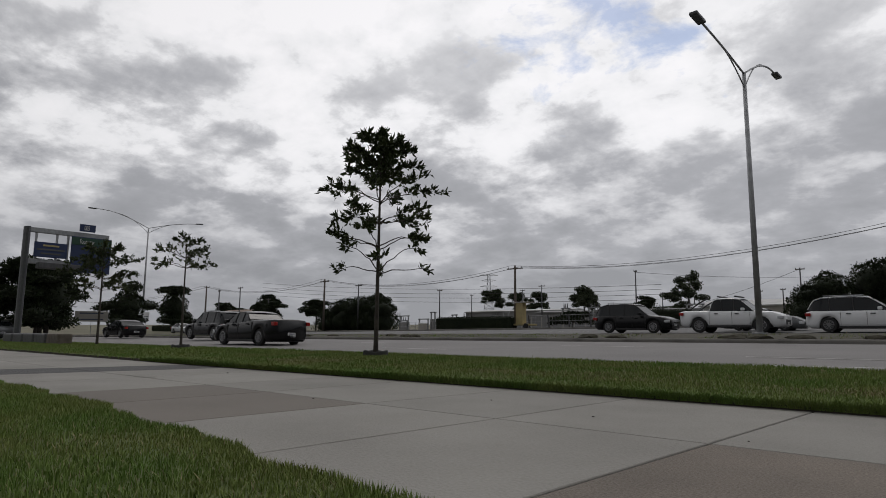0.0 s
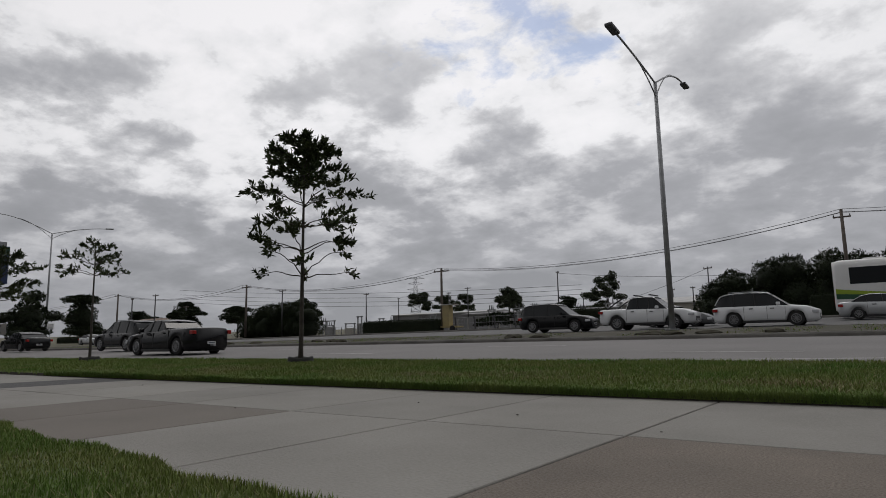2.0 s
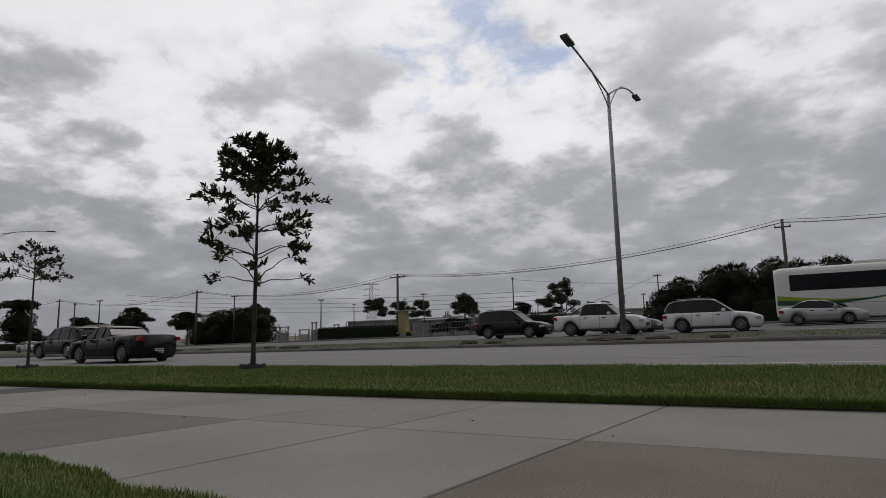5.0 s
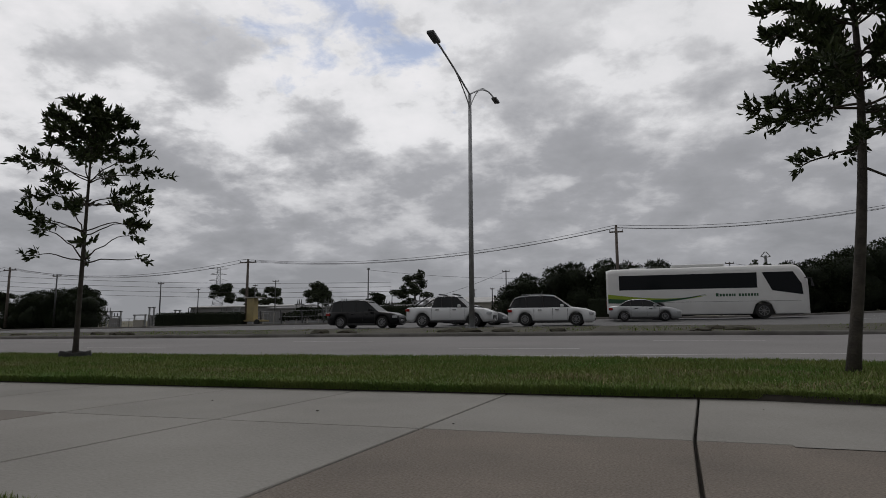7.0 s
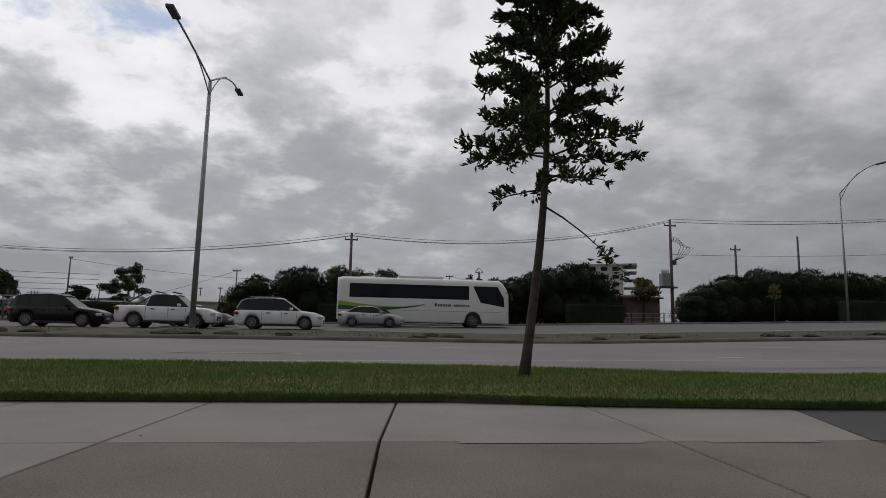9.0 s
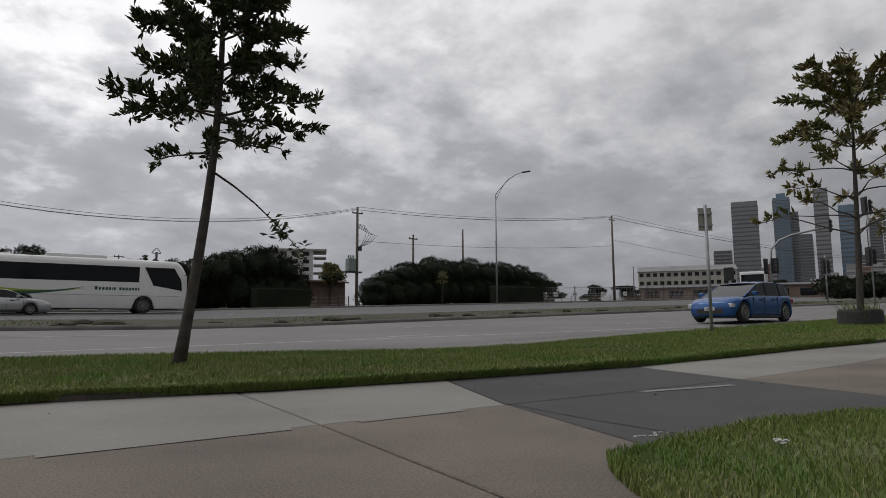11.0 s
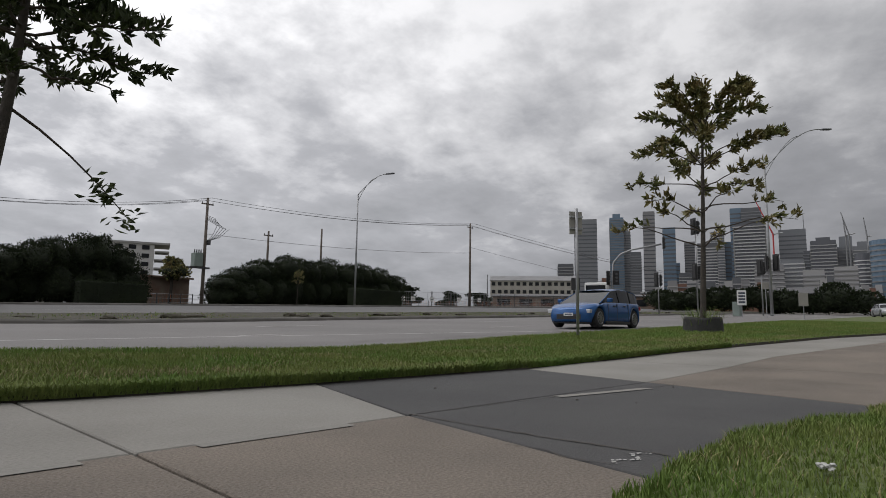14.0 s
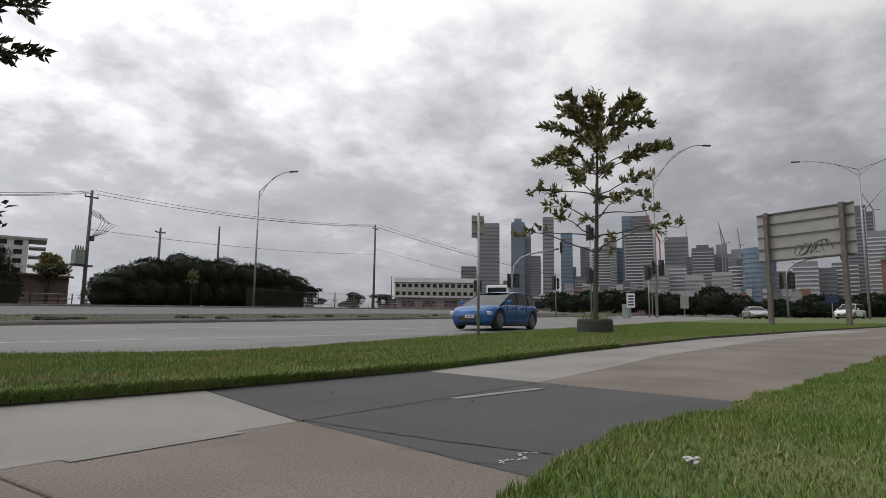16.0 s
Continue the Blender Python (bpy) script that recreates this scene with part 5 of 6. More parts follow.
def car(name, label, category, at, turn, L, W, deck, roof, wheels, paint, wr=0.33, clear=0.2, cabin=None, rear_open=None, plate=True, bars=False, spokes=10, glassband=True):
    """A car, its nose towards +x. deck, roof: (x share from tail to nose, height) lines of the body's shoulder and of the roof."""
    ob = thing(name, label, category, at=at, turn=turn)
    n = 44
    xs = [-L / 2 + L * k / (n - 1) for k in range(n)]
    c0, c1 = cabin

    def half(f):
        e = min(f, 1 - f)
        return W / 2 * (1 - 0.22 * max(0, 1 - e / 0.11) ** 2)

    bm = bmesh.new()
    rows = []
    arch = [w + L / 2 for w in wheels]
    for x in xs:
        f = (x + L / 2) / L
        hd, hw = spread(deck, f), half(f)
        end = max(0, 1 - min(f, 1 - f) / 0.05)
        lo = clear + 0.10 * end
        for w in wheels:
            g = abs(x - w) / (wr * 1.16)
            if g < 1:
                lo = max(lo, wr + wr * 1.16 * math.sqrt(1 - g * g))
        mid_z = max(lo + 0.02, min(lo + (hd - lo) * 0.5, hd - 0.04))
        prof = [(0, lo), (hw * 0.93, lo), (hw, max(lo + 0.01, clear + 0.18)), (hw * 1.0, mid_z), (hw * 0.97, hd - 0.05), (hw * 0.9, hd), (hw * 0.5, hd + 0.03), (0, hd + 0.035)]
        rows.append([bm.verts.new((x, -y, z)) for y, z in prof] + [bm.verts.new((x, y, z)) for y, z in reversed(prof[1:-1])])
    m = len(rows[0])
    for a, b in zip(rows, rows[1:]):
        for k in range(m):
            bm.faces.new((a[k], b[k], b[(k + 1) % m], a[(k + 1) % m]))
    bm.faces.new(rows[0])
    bm.faces.new(rows[-1])
    body = part("body", fix_normals(bm), paint, ob, smooth=True)
    # wheel wells and underside
    part("underbody", box(bmesh.new(), -L * 0.46, L * 0.46, -W * 0.40, W * 0.40, clear - 0.02, clear + 0.3), M["trim"], ob)
    # cabin: roof skin in paint and a glass house
    k0, k1 = c0, c1
    fs = np.linspace(k0, k1, 26)
    glass, skin = bmesh.new(), bmesh.new()
    gl, sk = [], []
    for f in fs:
        x = -L / 2 + L * f
        hd, hr = spread(deck, f), spread(roof, f)
        hr = max(hr, hd + 0.01)
        k = min(1.0, (hr - hd) / 0.45)
        hw, tw_ = half(f) * 0.93, half(f) * (0.93 - 0.17 * k)
        gl.append([glass.verts.new((x, s * y, z)) for s, y, z in ((-1, hw, hd - 0.03), (-1, tw_ + 0.015, hr - 0.035), (1, tw_ + 0.015, hr - 0.035), (1, hw, hd - 0.03))])
        sk.append((x, tw_, hr, hd))
    for a, b in zip(gl, gl[1:]):
        for k in range(3):
            glass.faces.new((a[k], b[k], b[k + 1], a[k + 1]))
    part("glass_house", fix_normals(glass), M["glass"], ob, "dark tinted windows")
    top = [s for s in sk if s[2] > max(q[2] for q in sk) - 0.13]
    rows = [[skin.verts.new((x, y, z)) for y, z in ((-w - 0.025, h - 0.07), (-w * 0.96, h - 0.012), (-w * 0.5, h + 0.012), (0, h + 0.02), (w * 0.5, h + 0.012), (w * 0.96, h - 0.012), (w + 0.025, h - 0.07))] for x, w, h, _ in top]
    for a, b in zip(rows, rows[1:]):
        for k in range(6):
            skin.faces.new((a[k], b[k], b[k + 1], a[k + 1]))
    part("roof", fix_normals(skin), paint, ob, smooth=True)
    # pillars
    for f in (k0 + 0.01, k0 + (k1 - k0) * 0.30, k0 + (k1 - k0) * 0.56, k1 - 0.012):
        lean = 0.0 if k0 + 0.05 < f < k1 - 0.05 else None
        if lean is None:
            src = [s for s in sk]
            pick = src[: len(src) // 3] if f < (k0 + k1) / 2 else src[-(len(src) // 3):]
            pts = [(x, w + 0.012, h - 0.035) for x, w, h, _ in pick]
        else:
            q = min(sk, key=lambda s: abs(s[0] - (-L / 2 + L * f)))
            pts = [(q[0], half(f) * 0.93 + 0.004, q[3]), (q[0] - 0.04, q[1] + 0.022, q[2] - 0.04)]
        for s in (-1, 1):
            part("pillar", fix_normals(tube(bmesh.new(), [(x, s * y, z) for x, y, z in pts], 0.02, 5)), paint if lean is None else M["trim"], ob)
    for x in wheels:
        for s in (-1, 1):
            wheel(ob, x, s * (W / 2 - 0.12), wr, 0.2, spokes)
    # lamps, plates, mirrors, handles
    zn, zt = spread(deck, 0.985), spread(deck, 0.015)
    for s in (-1, 1):
        part("headlight", box(bmesh.new(), L / 2 - 0.30, L / 2 - 0.02, s * W * 0.40 - 0.14, s * W * 0.40 + 0.10, zn - 0.17, zn - 0.03, 0.03), M["lens_clear"], ob, "clear headlight")
        part("tail_light", box(bmesh.new(), -L / 2 - 0.01, -L / 2 + 0.24, s * W * 0.43 - 0.12, s * W * 0.43 + 0.045, zt - 0.22, zt - 0.06, 0.03), M["lens_red"], ob, "red tail light")
        q = -L / 2 + L * (k1 - 0.10)
        part("mirror", box(bmesh.new(), q - 0.08, q + 0.1, s * (W / 2 + 0.02), s * (W / 2 + 0.2), spread(deck, k1 - 0.1) + 0.0, spread(deck, k1 - 0.1) + 0.15, 0.04), paint, ob)
        for f in (0.36, 0.56):
            part("door_handle", box(bmesh.new(), -L / 2 + L * f, -L / 2 + L * f + 0.2, s * (W / 2 - 0.01), s * (W / 2 + 0.02), spread(deck, f) - 0.17, spread(deck, f) - 0.13, 0.008), M["trim"], ob)
        for f in (0.31, 0.53, 0.70):
            part("door_seam", box(bmesh.new(), -L / 2 + L * f, -L / 2 + L * f + 0.012, s * (W / 2 - 0.02), s * (W / 2 + 0.003), clear + 0.14, spread(deck, f) - 0.06), M["trim"], ob)
        part("sill", box(bmesh.new(), wheels[0] + wr * 1.2, wheels[1] - wr * 1.2, s * (W / 2 - 0.06), s * (W / 2 + 0.004), clear - 0.02, clear + 0.09, 0.02), M["trim"], ob)
        if bars:
            part("roof_rail", fix_normals(tube(bmesh.new(), [(top[2][0], s * (top[2][1] - 0.04), top[2][2] + 0.05), (top[-3][0], s * (top[-3][1] - 0.04), top[-3][2] + 0.05)], 0.02, 6)), M["galv"], ob)
    part("grille", box(bmesh.new(), L / 2 - 0.06, L / 2 + 0.006, -W * 0.27, W * 0.27, clear + 0.12, zn - 0.20, 0.02), M["trim"], ob)
    if plate:
        for x, s in ((L / 2 + 0.012, 1), (-L / 2 - 0.012, -1)):
            pl = part("number_plate", box(bmesh.new(), x - 0.008, x + 0.008, -0.19, 0.19, 0.42, 0.53), M["plate"], ob)
            part("plate_bar", box(bmesh.new(), x + s * 0.009, x + s * 0.012, -0.14, 0.14, 0.455, 0.495), M["plate_bar"], pl)
    return ob


SUV = dict(deck=[(0, 0.95), (0.05, 1.02), (0.5, 1.02), (0.72, 1.02), (0.9, 0.92), (1, 0.74)], roof=[(0.02, 1.12), (0.07, 1.55), (0.15, 1.68), (0.4, 1.72), (0.55, 1.68), (0.74, 1.02)], cabin=(0.02, 0.74))
HATCH = dict(deck=[(0, 0.92), (0.05, 1.0), (0.5, 0.98), (0.72, 0.95), (0.9, 0.84), (1, 0.66)], roof=[(0.0, 1.02), (0.035, 1.28), (0.10, 1.43), (0.25, 1.50), (0.42, 1.51), (0.56, 1.43), (0.82, 0.94)], cabin=(0.01, 0.82))
SEDAN = dict(deck=[(0, 0.88), (0.04, 0.96), (0.2, 0.97), (0.5, 0.93), (0.72, 0.91), (0.9, 0.8), (1, 0.62)], roof=[(0.13, 0.97), (0.24, 1.28), (0.33, 1.38), (0.48, 1.39), (0.58, 1.31), (0.74, 0.92)], cabin=(0.14, 0.74))
SPORT = dict(deck=[(0, 0.72), (0.06, 0.88), (0.2, 0.92), (0.5, 0.86), (0.72, 0.84), (0.88, 0.76), (1, 0.5)], roof=[(0.18, 0.92), (0.28, 1.15), (0.38, 1.26), (0.5, 1.28), (0.56, 1.2), (0.68, 0.86)], cabin=(0.2, 0.68))
UTE = dict(deck=[(0, 1.02), (0.03, 1.06), (0.36, 1.06), (0.46, 1.0), (0.72, 0.95), (0.9, 0.84), (1, 0.64)], roof=[(0.36, 1.10), (0.44, 1.40), (0.5, 1.46), (0.56, 1.46), (0.62, 1.40), (0.77, 0.94)], cabin=(0.37, 0.77))
DUAL = dict(deck=[(0, 1.12), (0.03, 1.15), (0.4, 1.15), (0.72, 1.13), (0.9, 1.06), (1, 0.85)], roof=[(0.31, 1.2), (0.335, 1.7), (0.38, 1.80), (0.5, 1.83), (0.6, 1.78), (0.74, 1.14)], cabin=(0.31, 0.74))

# far carriageway, heading for the city
car("suv", "black sport utility car driving on the far carriageway", "car", on_land(-15.7, 35.3, -0.06), 0, 4.65, 1.86, paint=M["car_black"], wheels=(-1.35, 1.38), wr=0.36, bars=True, **SUV)
car("convertible", "grey low sports car with a soft top", "car", on_land(-9.6, 38.8, -0.06), 0, 4.4, 1.78, paint=M["car_grey"], wheels=(-1.18, 1.2), wr=0.33, clear=0.14, **SPORT)
car("coupe", "silver two-door car driving beside the coach", "car", on_land(0.8, 41.6, -0.06), 0, 4.35, 1.7, paint=M["car_silver"], wheels=(-1.25, 1.2), wr=0.30, clear=0.16, **SEDAN)
dc = car("utility_truck", "white dual-cab utility truck with a roll bar", "truck", on_land(-10.2, 35.3, -0.06), 0, 5.2, 1.94, paint=M["car_white"], wheels=(-1.55, 1.55), wr=0.39, clear=0.3, **DUAL)
for s in (-0.75, 0.75):
    part("roll_bar", fix_normals(tube(bmesh.new(), [(-2.2, s, 1.12), (-1.6, s, 1.55), (-1.05, s, 1.85)], 0.04, 6)), M["trim"], dc)
for x in (-0.6, 0.25):
    part("roof_rack", box(bmesh.new(), x, x + 0.12, -0.75, 0.75, 1.88, 1.94, 0.01), M["trim"], dc)
car("wagon", "silver-white station wagon on the far carriageway", "car", on_land(-4.3, 35.3, -0.06), 0, 4.75, 1.84, paint=M["car_white"], wheels=(-1.4, 1.4), wr=0.35, bars=True, **SUV)
# near carriageway, coming from the city
dk = car("suv", "dark grey four-wheel drive with a spare wheel on its tail", "car", on_land(-36.0, 19.6, -0.02), 180, 4.85, 1.9, paint=M["car_dark"], wheels=(-1.4, 1.42), wr=0.39, clear=0.26, bars=True, **SUV)
part("spare_wheel", box(bmesh.new(), -2.66, -2.42, -0.36, 0.36, 0.78, 1.42, 0.1), M["tyre"], dk, "spare wheel cover")
ut = car("utility_car", "black sporty utility car with a tonneau cover", "car", on_land(-24.5, 15.4, -0.06), 180, 5.0, 1.9, paint=M["car_black"], wheels=(-1.5, 1.42), wr=0.35, clear=0.17, **UTE)
part("tow_bar", box(bmesh.new(), -2.72, -2.5, -0.06, 0.06, 0.34, 0.42, 0.01), M["galv"], ut)
car("hatchback", "blue hatchback with alloy wheels on the near carriageway", "car", on_land(23.4, 12.7, -0.06), 180, 4.4, 1.85, paint=M["car_blue"], wheels=(-1.42, 1.5), wr=0.36, clear=0.17, **HATCH)
car("sedan", "black sedan driving away on the near carriageway", "car", on_land(-52.0, 20.5, 0.0), 180, 4.7, 1.82, paint=M["car_black"], wheels=(-1.4, 1.4), wr=0.33, **SEDAN)
car("sedan", "small white sedan far down the road", "car", on_land(-86, 42, 0.0), 0, 4.6, 1.8, paint=M["car_white"], wheels=(-1.35, 1.35), wr=0.32, **SEDAN)
car("wagon", "white station wagon by the crossing", "car", on_land(84, -0.5, 0.0), 160, 4.7, 1.84, paint=M["car_white"], wheels=(-1.4, 1.4), wr=0.34, **SUV)
car("sedan", "silver sedan waiting by the crossing", "car", on_land(78, 8.5, 0.0), 200, 4.6, 1.8, paint=M["car_silver"], wheels=(-1.35, 1.35), wr=0.32, **SEDAN)
car("sedan", "dark sedan parked far down the near road", "car", on_land(-58, 13.2, 0.0), 180, 4.6, 1.8, paint=M["car_grey"], wheels=(-1.35, 1.35), wr=0.32, **SEDAN)
car("suv", "silver car parked far down the near road", "car", on_land(-64, 14.0, 0.0), 180, 4.6, 1.85, paint=M["car_silver"], wheels=(-1.35, 1.35), wr=0.34, **SUV)


def coach(at):
    ob = thing("coach", "white touring coach with green swoosh stripes and dark windows", "bus", at=at)
    L, W, H = 12.4, 2.5, 3.45
    bm = bmesh.new()
    rows = []
    for k in range(64):
        x = -L / 2 + L * k / 63
        f = (x + L / 2) / L
        top = H - 0.10 * max(0, 1 - f / 0.03) - (0.0 if f < 0.93 else 0.9 * ((f - 0.93) / 0.07) ** 2.2)
        hw = W / 2 * (1 - 0.10 * max(0, (f - 0.95) / 0.05) ** 2 - 0.04 * max(0, 1 - f / 0.02))
        lo = 0.30 + 0.14 * max(0, 1 - f / 0.05)
        for w in (-2.9, 3.55):
            g = abs(x - w) / 0.62
            if g < 1:
                lo = max(lo, 0.5 + 0.62 * math.sqrt(1 - g * g))
        prof = [(0, lo), (hw * 0.98, lo), (hw, lo + 0.06), (hw, 1.2), (hw, 2.0), (hw * 0.985, top - 0.35), (hw * 0.93, top - 0.1), (hw * 0.8, top), (0, top + 0.03)]
        rows.append([bm.verts.new((x, -y, z)) for y, z in prof] + [bm.verts.new((x, y, z)) for y, z in reversed(prof[1:-1])])
    m = len(rows[0])
    for a, b in zip(rows, rows[1:]):
        for k in range(m):
            bm.faces.new((a[k], b[k], b[(k + 1) % m], a[(k + 1) % m]))
    bm.faces.new(rows[0])
    bm.faces.new(rows[-1])
    part("body", fix_normals(bm), M["white"], ob, smooth=True)
    part("underbody", box(bmesh.new(), -L * 0.47, L * 0.47, -1.05, 1.05, 0.28, 0.9), M["trim"], ob)
    for s in (-1, 1):
        y0, y1 = s * (W / 2 - 0.05), s * (W / 2 + 0.006)
        part("side_window", box(bmesh.new(), -5.35, 3.25, y0, y1, 1.98, 2.98, 0.02), M["glass"], ob, "long dark side window band")
        bm = bmesh.new()
        v = [[bm.verts.new((x, y, z)) for x, z in ((3.55, 2.98), (5.35, 2.98), (5.8, 2.2), (5.86, 1.50), (4.1, 1.80))] for y in (y0, y1)]
        bm.faces.new(v[0])
        bm.faces.new(v[1])
        for k in range(5):
            bm.faces.new((v[0][k], v[0][(k + 1) % 5], v[1][(k + 1) % 5], v[1][k]))
        part("front_side_window", fix_normals(bm), M["glass"], ob, "dark sloped front side window")
        for (z0, drop, t0, mt) in ((1.72, 0.42, 0.30, "green_lime"), (1.42, 0.20, 0.30, "green_dark")):
            bm = bmesh.new()
            rows = []
            for k in range(17):
                f = k / 16
                x = -6.1 + 6.3 * f
                zc = z0 - drop * math.sin(f * math.pi * 0.62) + 0.55 * f ** 3 * (0.42 if mt == "green_lime" else 0.75)
                t = t0 * (1 - f) ** 0.8 + 0.012
                rows.append([bm.verts.new((x, y, z)) for y, z in ((y0, zc), (s * (W / 2 + 0.004 + 0.002 * (mt == "green_dark")), zc), (s * (W / 2 + 0.004 + 0.002 * (mt == "green_dark")), zc - t), (y0, zc - t))])
            for a, b in zip(rows, rows[1:]):
                for k in range(4):
                    bm.faces.new((a[k], b[k], b[(k + 1) % 4], a[(k + 1) % 4]))
            part("stripe", fix_normals(bm), M[mt], ob, "green swoosh stripe")
        x = 0.75
        for w in (0.22, 0.18, 0.2, 0.18, 0.18, 0.1, 0.16, -0.15, 0.18, 0.18, 0.18, 0.18, 0.18, 0.15, 0.15):
            if w > 0:
                part("name_bar", box(bmesh.new(), x, x + w * 0.72, y0, s * (W / 2 + 0.005), 1.46, 1.46 + (0.22 if w == 0.22 else 0.17)), M["green_dark"], ob, "dark green lettering bar")
            x += abs(w)
        part("panel_seam", box(bmesh.new(), -5.9, 5.7, y0, s * (W / 2 + 0.002), 1.12, 1.135), M["trim"], ob)
        part("headlight", box(bmesh.new(), 5.75, 6.1, s * 0.85, s * 1.12, 0.72, 0.98, 0.05), M["lens_clear"], ob, "clear headlight")
        part("tail_light", box(bmesh.new(), -6.22, -6.1, s * 0.95, s * 1.15, 0.7, 1.2, 0.03), M["lens_red"], ob, "red tail light")
        part("mirror", fix_normals(tube(bmesh.new(), [(5.9, s * 1.1, 2.6), (6.35, s * 1.3, 2.5), (6.4, s * 1.32, 2.0)], [0.03, 0.05, 0.09], 6)), M["trim"], ob)
        for x in (-2.9, 3.55):
            wheel(ob, x, s * 1.08, 0.5, 0.28, 8)
    bm = bmesh.new()
    v = [bm.verts.new(p) for p in ((5.62, -1.05, 2.98), (5.62, 1.05, 2.98), (6.17, 1.02, 1.5), (6.17, -1.02, 1.5))]
    bm.faces.new(v)
    part("windscreen", fix_normals(bm), M["glass"], ob, "dark windscreen")
    part("air_conditioner", box(bmesh.new(), -1.9, 1.4, -0.85, 0.85, H, H + 0.22, 0.08), M["white"], ob)
    part("roof_hatch", box(bmesh.new(), -4.6, -3.6, -0.5, 0.5, H, H + 0.12, 0.04), M["white"], ob)
    part("roof_hatch", box(bmesh.new(), 2.8, 3.6, -0.5, 0.5, H, H + 0.1, 0.04), M["white"], ob)
    part("badge", box(bmesh.new(), -6.23, -6.19, -0.35, 0.15, 2.75, 3.1, 0.02), M["green_lime"], ob, "lime square badge")
    return ob


coach(on_land(4.6, 45.2, -0.06))
tk = thing("truck", "pale truck waiting behind the signals", "truck", at=on_land(66, 34, 0.0), turn=200)
part("cab", box(bmesh.new(), 1.6, 3.6, -1.2, 1.2, 0.5, 3.0, 0.15), M["white"], tk)
part("windscreen", box(bmesh.new(), 3.55, 3.63, -1.05, 1.05, 1.8, 2.7, 0.02), M["glass"], tk)
part("tray", box(bmesh.new(), -6.5, 1.4, -1.2, 1.2, 0.9, 2.0, 0.05), M["steel_dark"], tk)
for x in (2.6, -3.2, -4.4):
    for s in (-1, 1):
        wheel(tk, x, s * 1.05, 0.48, 0.28, 6)

# ---------------------------------------------------------------- footpath slabs
pave = thing("pavement", "footpath of large concrete slabs with dirt-filled joints and asphalt patches", "footpath", kind="structure")


def slab(x0, x1, y0, y1, material, gap=0.008, kind_name="slab"):
    """One plate that follows the land; x0, x1: its ends at the near and far side; y0, y1: its sides at either end."""
    bm = bmesh.new()
    pts = [(x0[0] + gap, y0[0]), (x1[0] - gap, y0[1]), (x1[1] - gap, y1[1]), (x0[1] + gap, y1[0])]
    low = [bm.verts.new((x, y, ground_z(x, y) - 0.08)) for x, y in pts]
    cx, cy = sum(p[0] for p in pts) / 4, sum(p[1] for p in pts) / 4
    mid_ = [bm.verts.new((x, y, ground_z(x, y) - 0.006)) for x, y in pts]
    top = [bm.verts.new((x + 0.006 * (1 if x < cx else -1), y + 0.006 * (1 if y < cy else -1), ground_z(x, y))) for x, y in pts]
    for a, b in ((low, mid_), (mid_, top)):
        for k in range(4):
            bm.faces.new((a[k], a[(k + 1) % 4], b[(k + 1) % 4], b[k]))
    bm.faces.new(top)
    ob = new(kind_name, finish(kind_name, fix_normals(bm), material))
    ob.parent = pave
    return ob


# cross joints: x at the near edge, at the long joint, at the verge
COLS = [-40, -34, -28, -22.5, -18.4, -15, (-12.6, -12.2, -11.8), (-11.0, -10.7, -10.3), -9.0, -7.2, -5.9, (-4.4, -4.3, -4.1), (-3.0, -2.84, -2.72), (-1.5, -1.29, -1.14),
        (0.12, 0.35, 0.60), (2.0, 2.27, 2.42), (2.7, 3.75, 4.75), (5.8, 7.0, 7.85), 9.6, 11.9, 14.4, 16.5, 18.6, 20.7, 23, 25.3, 27.6, 30, 33, 36, 40, 44, 49, 54, 60, 66]
COLS = [c if isinstance(c, tuple) else (c, c, c) for c in COLS]
BACK = 3.84
for a, b in zip(COLS, COLS[1:]):
    c = (a[1] + b[1]) / 2
    if -12.2 < c < -10.7 or 3.75 < c < 7.0:
        front = back = M["tar"]
    else:
        front = M["aggregate"] if c > -1.29 else (M["patch"] if -7.2 < c < -4.3 else M["concrete"])
        back = M["concrete"] if c < 30 else M["patch"]
    wide = 0.010 if a[1] in (0.35, 2.27) or b[1] in (0.35, 2.27) else 0.008
    bend = [max(0.0, 5.35 - verge_front(q)) if q > 11 else 0.0 for q in (a[1], b[1])]
    slab(a[:2], b[:2], [0.35 - 1.5 * q for q in bend], [BACK - q - 0.010 for q in bend], front, wide)
    slab(a[1:], b[1:], [BACK - q + 0.006 for q in bend], (6.25, 6.25), back, wide)
# thin mortar strips along the long joint
for x0, x1, y, mt in ((0.84, 2.07, 3.80, "concrete"), (-9.6, -8.8, 3.9, "concrete"), (2.5, 3.3, 3.80, "concrete")):
    solo("mortar_strip", strip(bmesh.new(), around(x0, x1, 0.3), level(y - 0.045), level(y + 0.035), 0.004, 0.004, 1), M[mt], "pale mortar strip along a footpath joint", "mortar strip", "mortar strips", "structure")
solo("mortar_strip", strip(bmesh.new(), around(5.2, 6.36, 0.29), lambda x: 3.70 - 0.16 * (x - 5.2), lambda x: 3.79 - 0.16 * (x - 5.2), 0.005, 0.005, 1), M["concrete"], "pale mortar strip along a footpath joint", "mortar strip", "mortar strips", "structure")


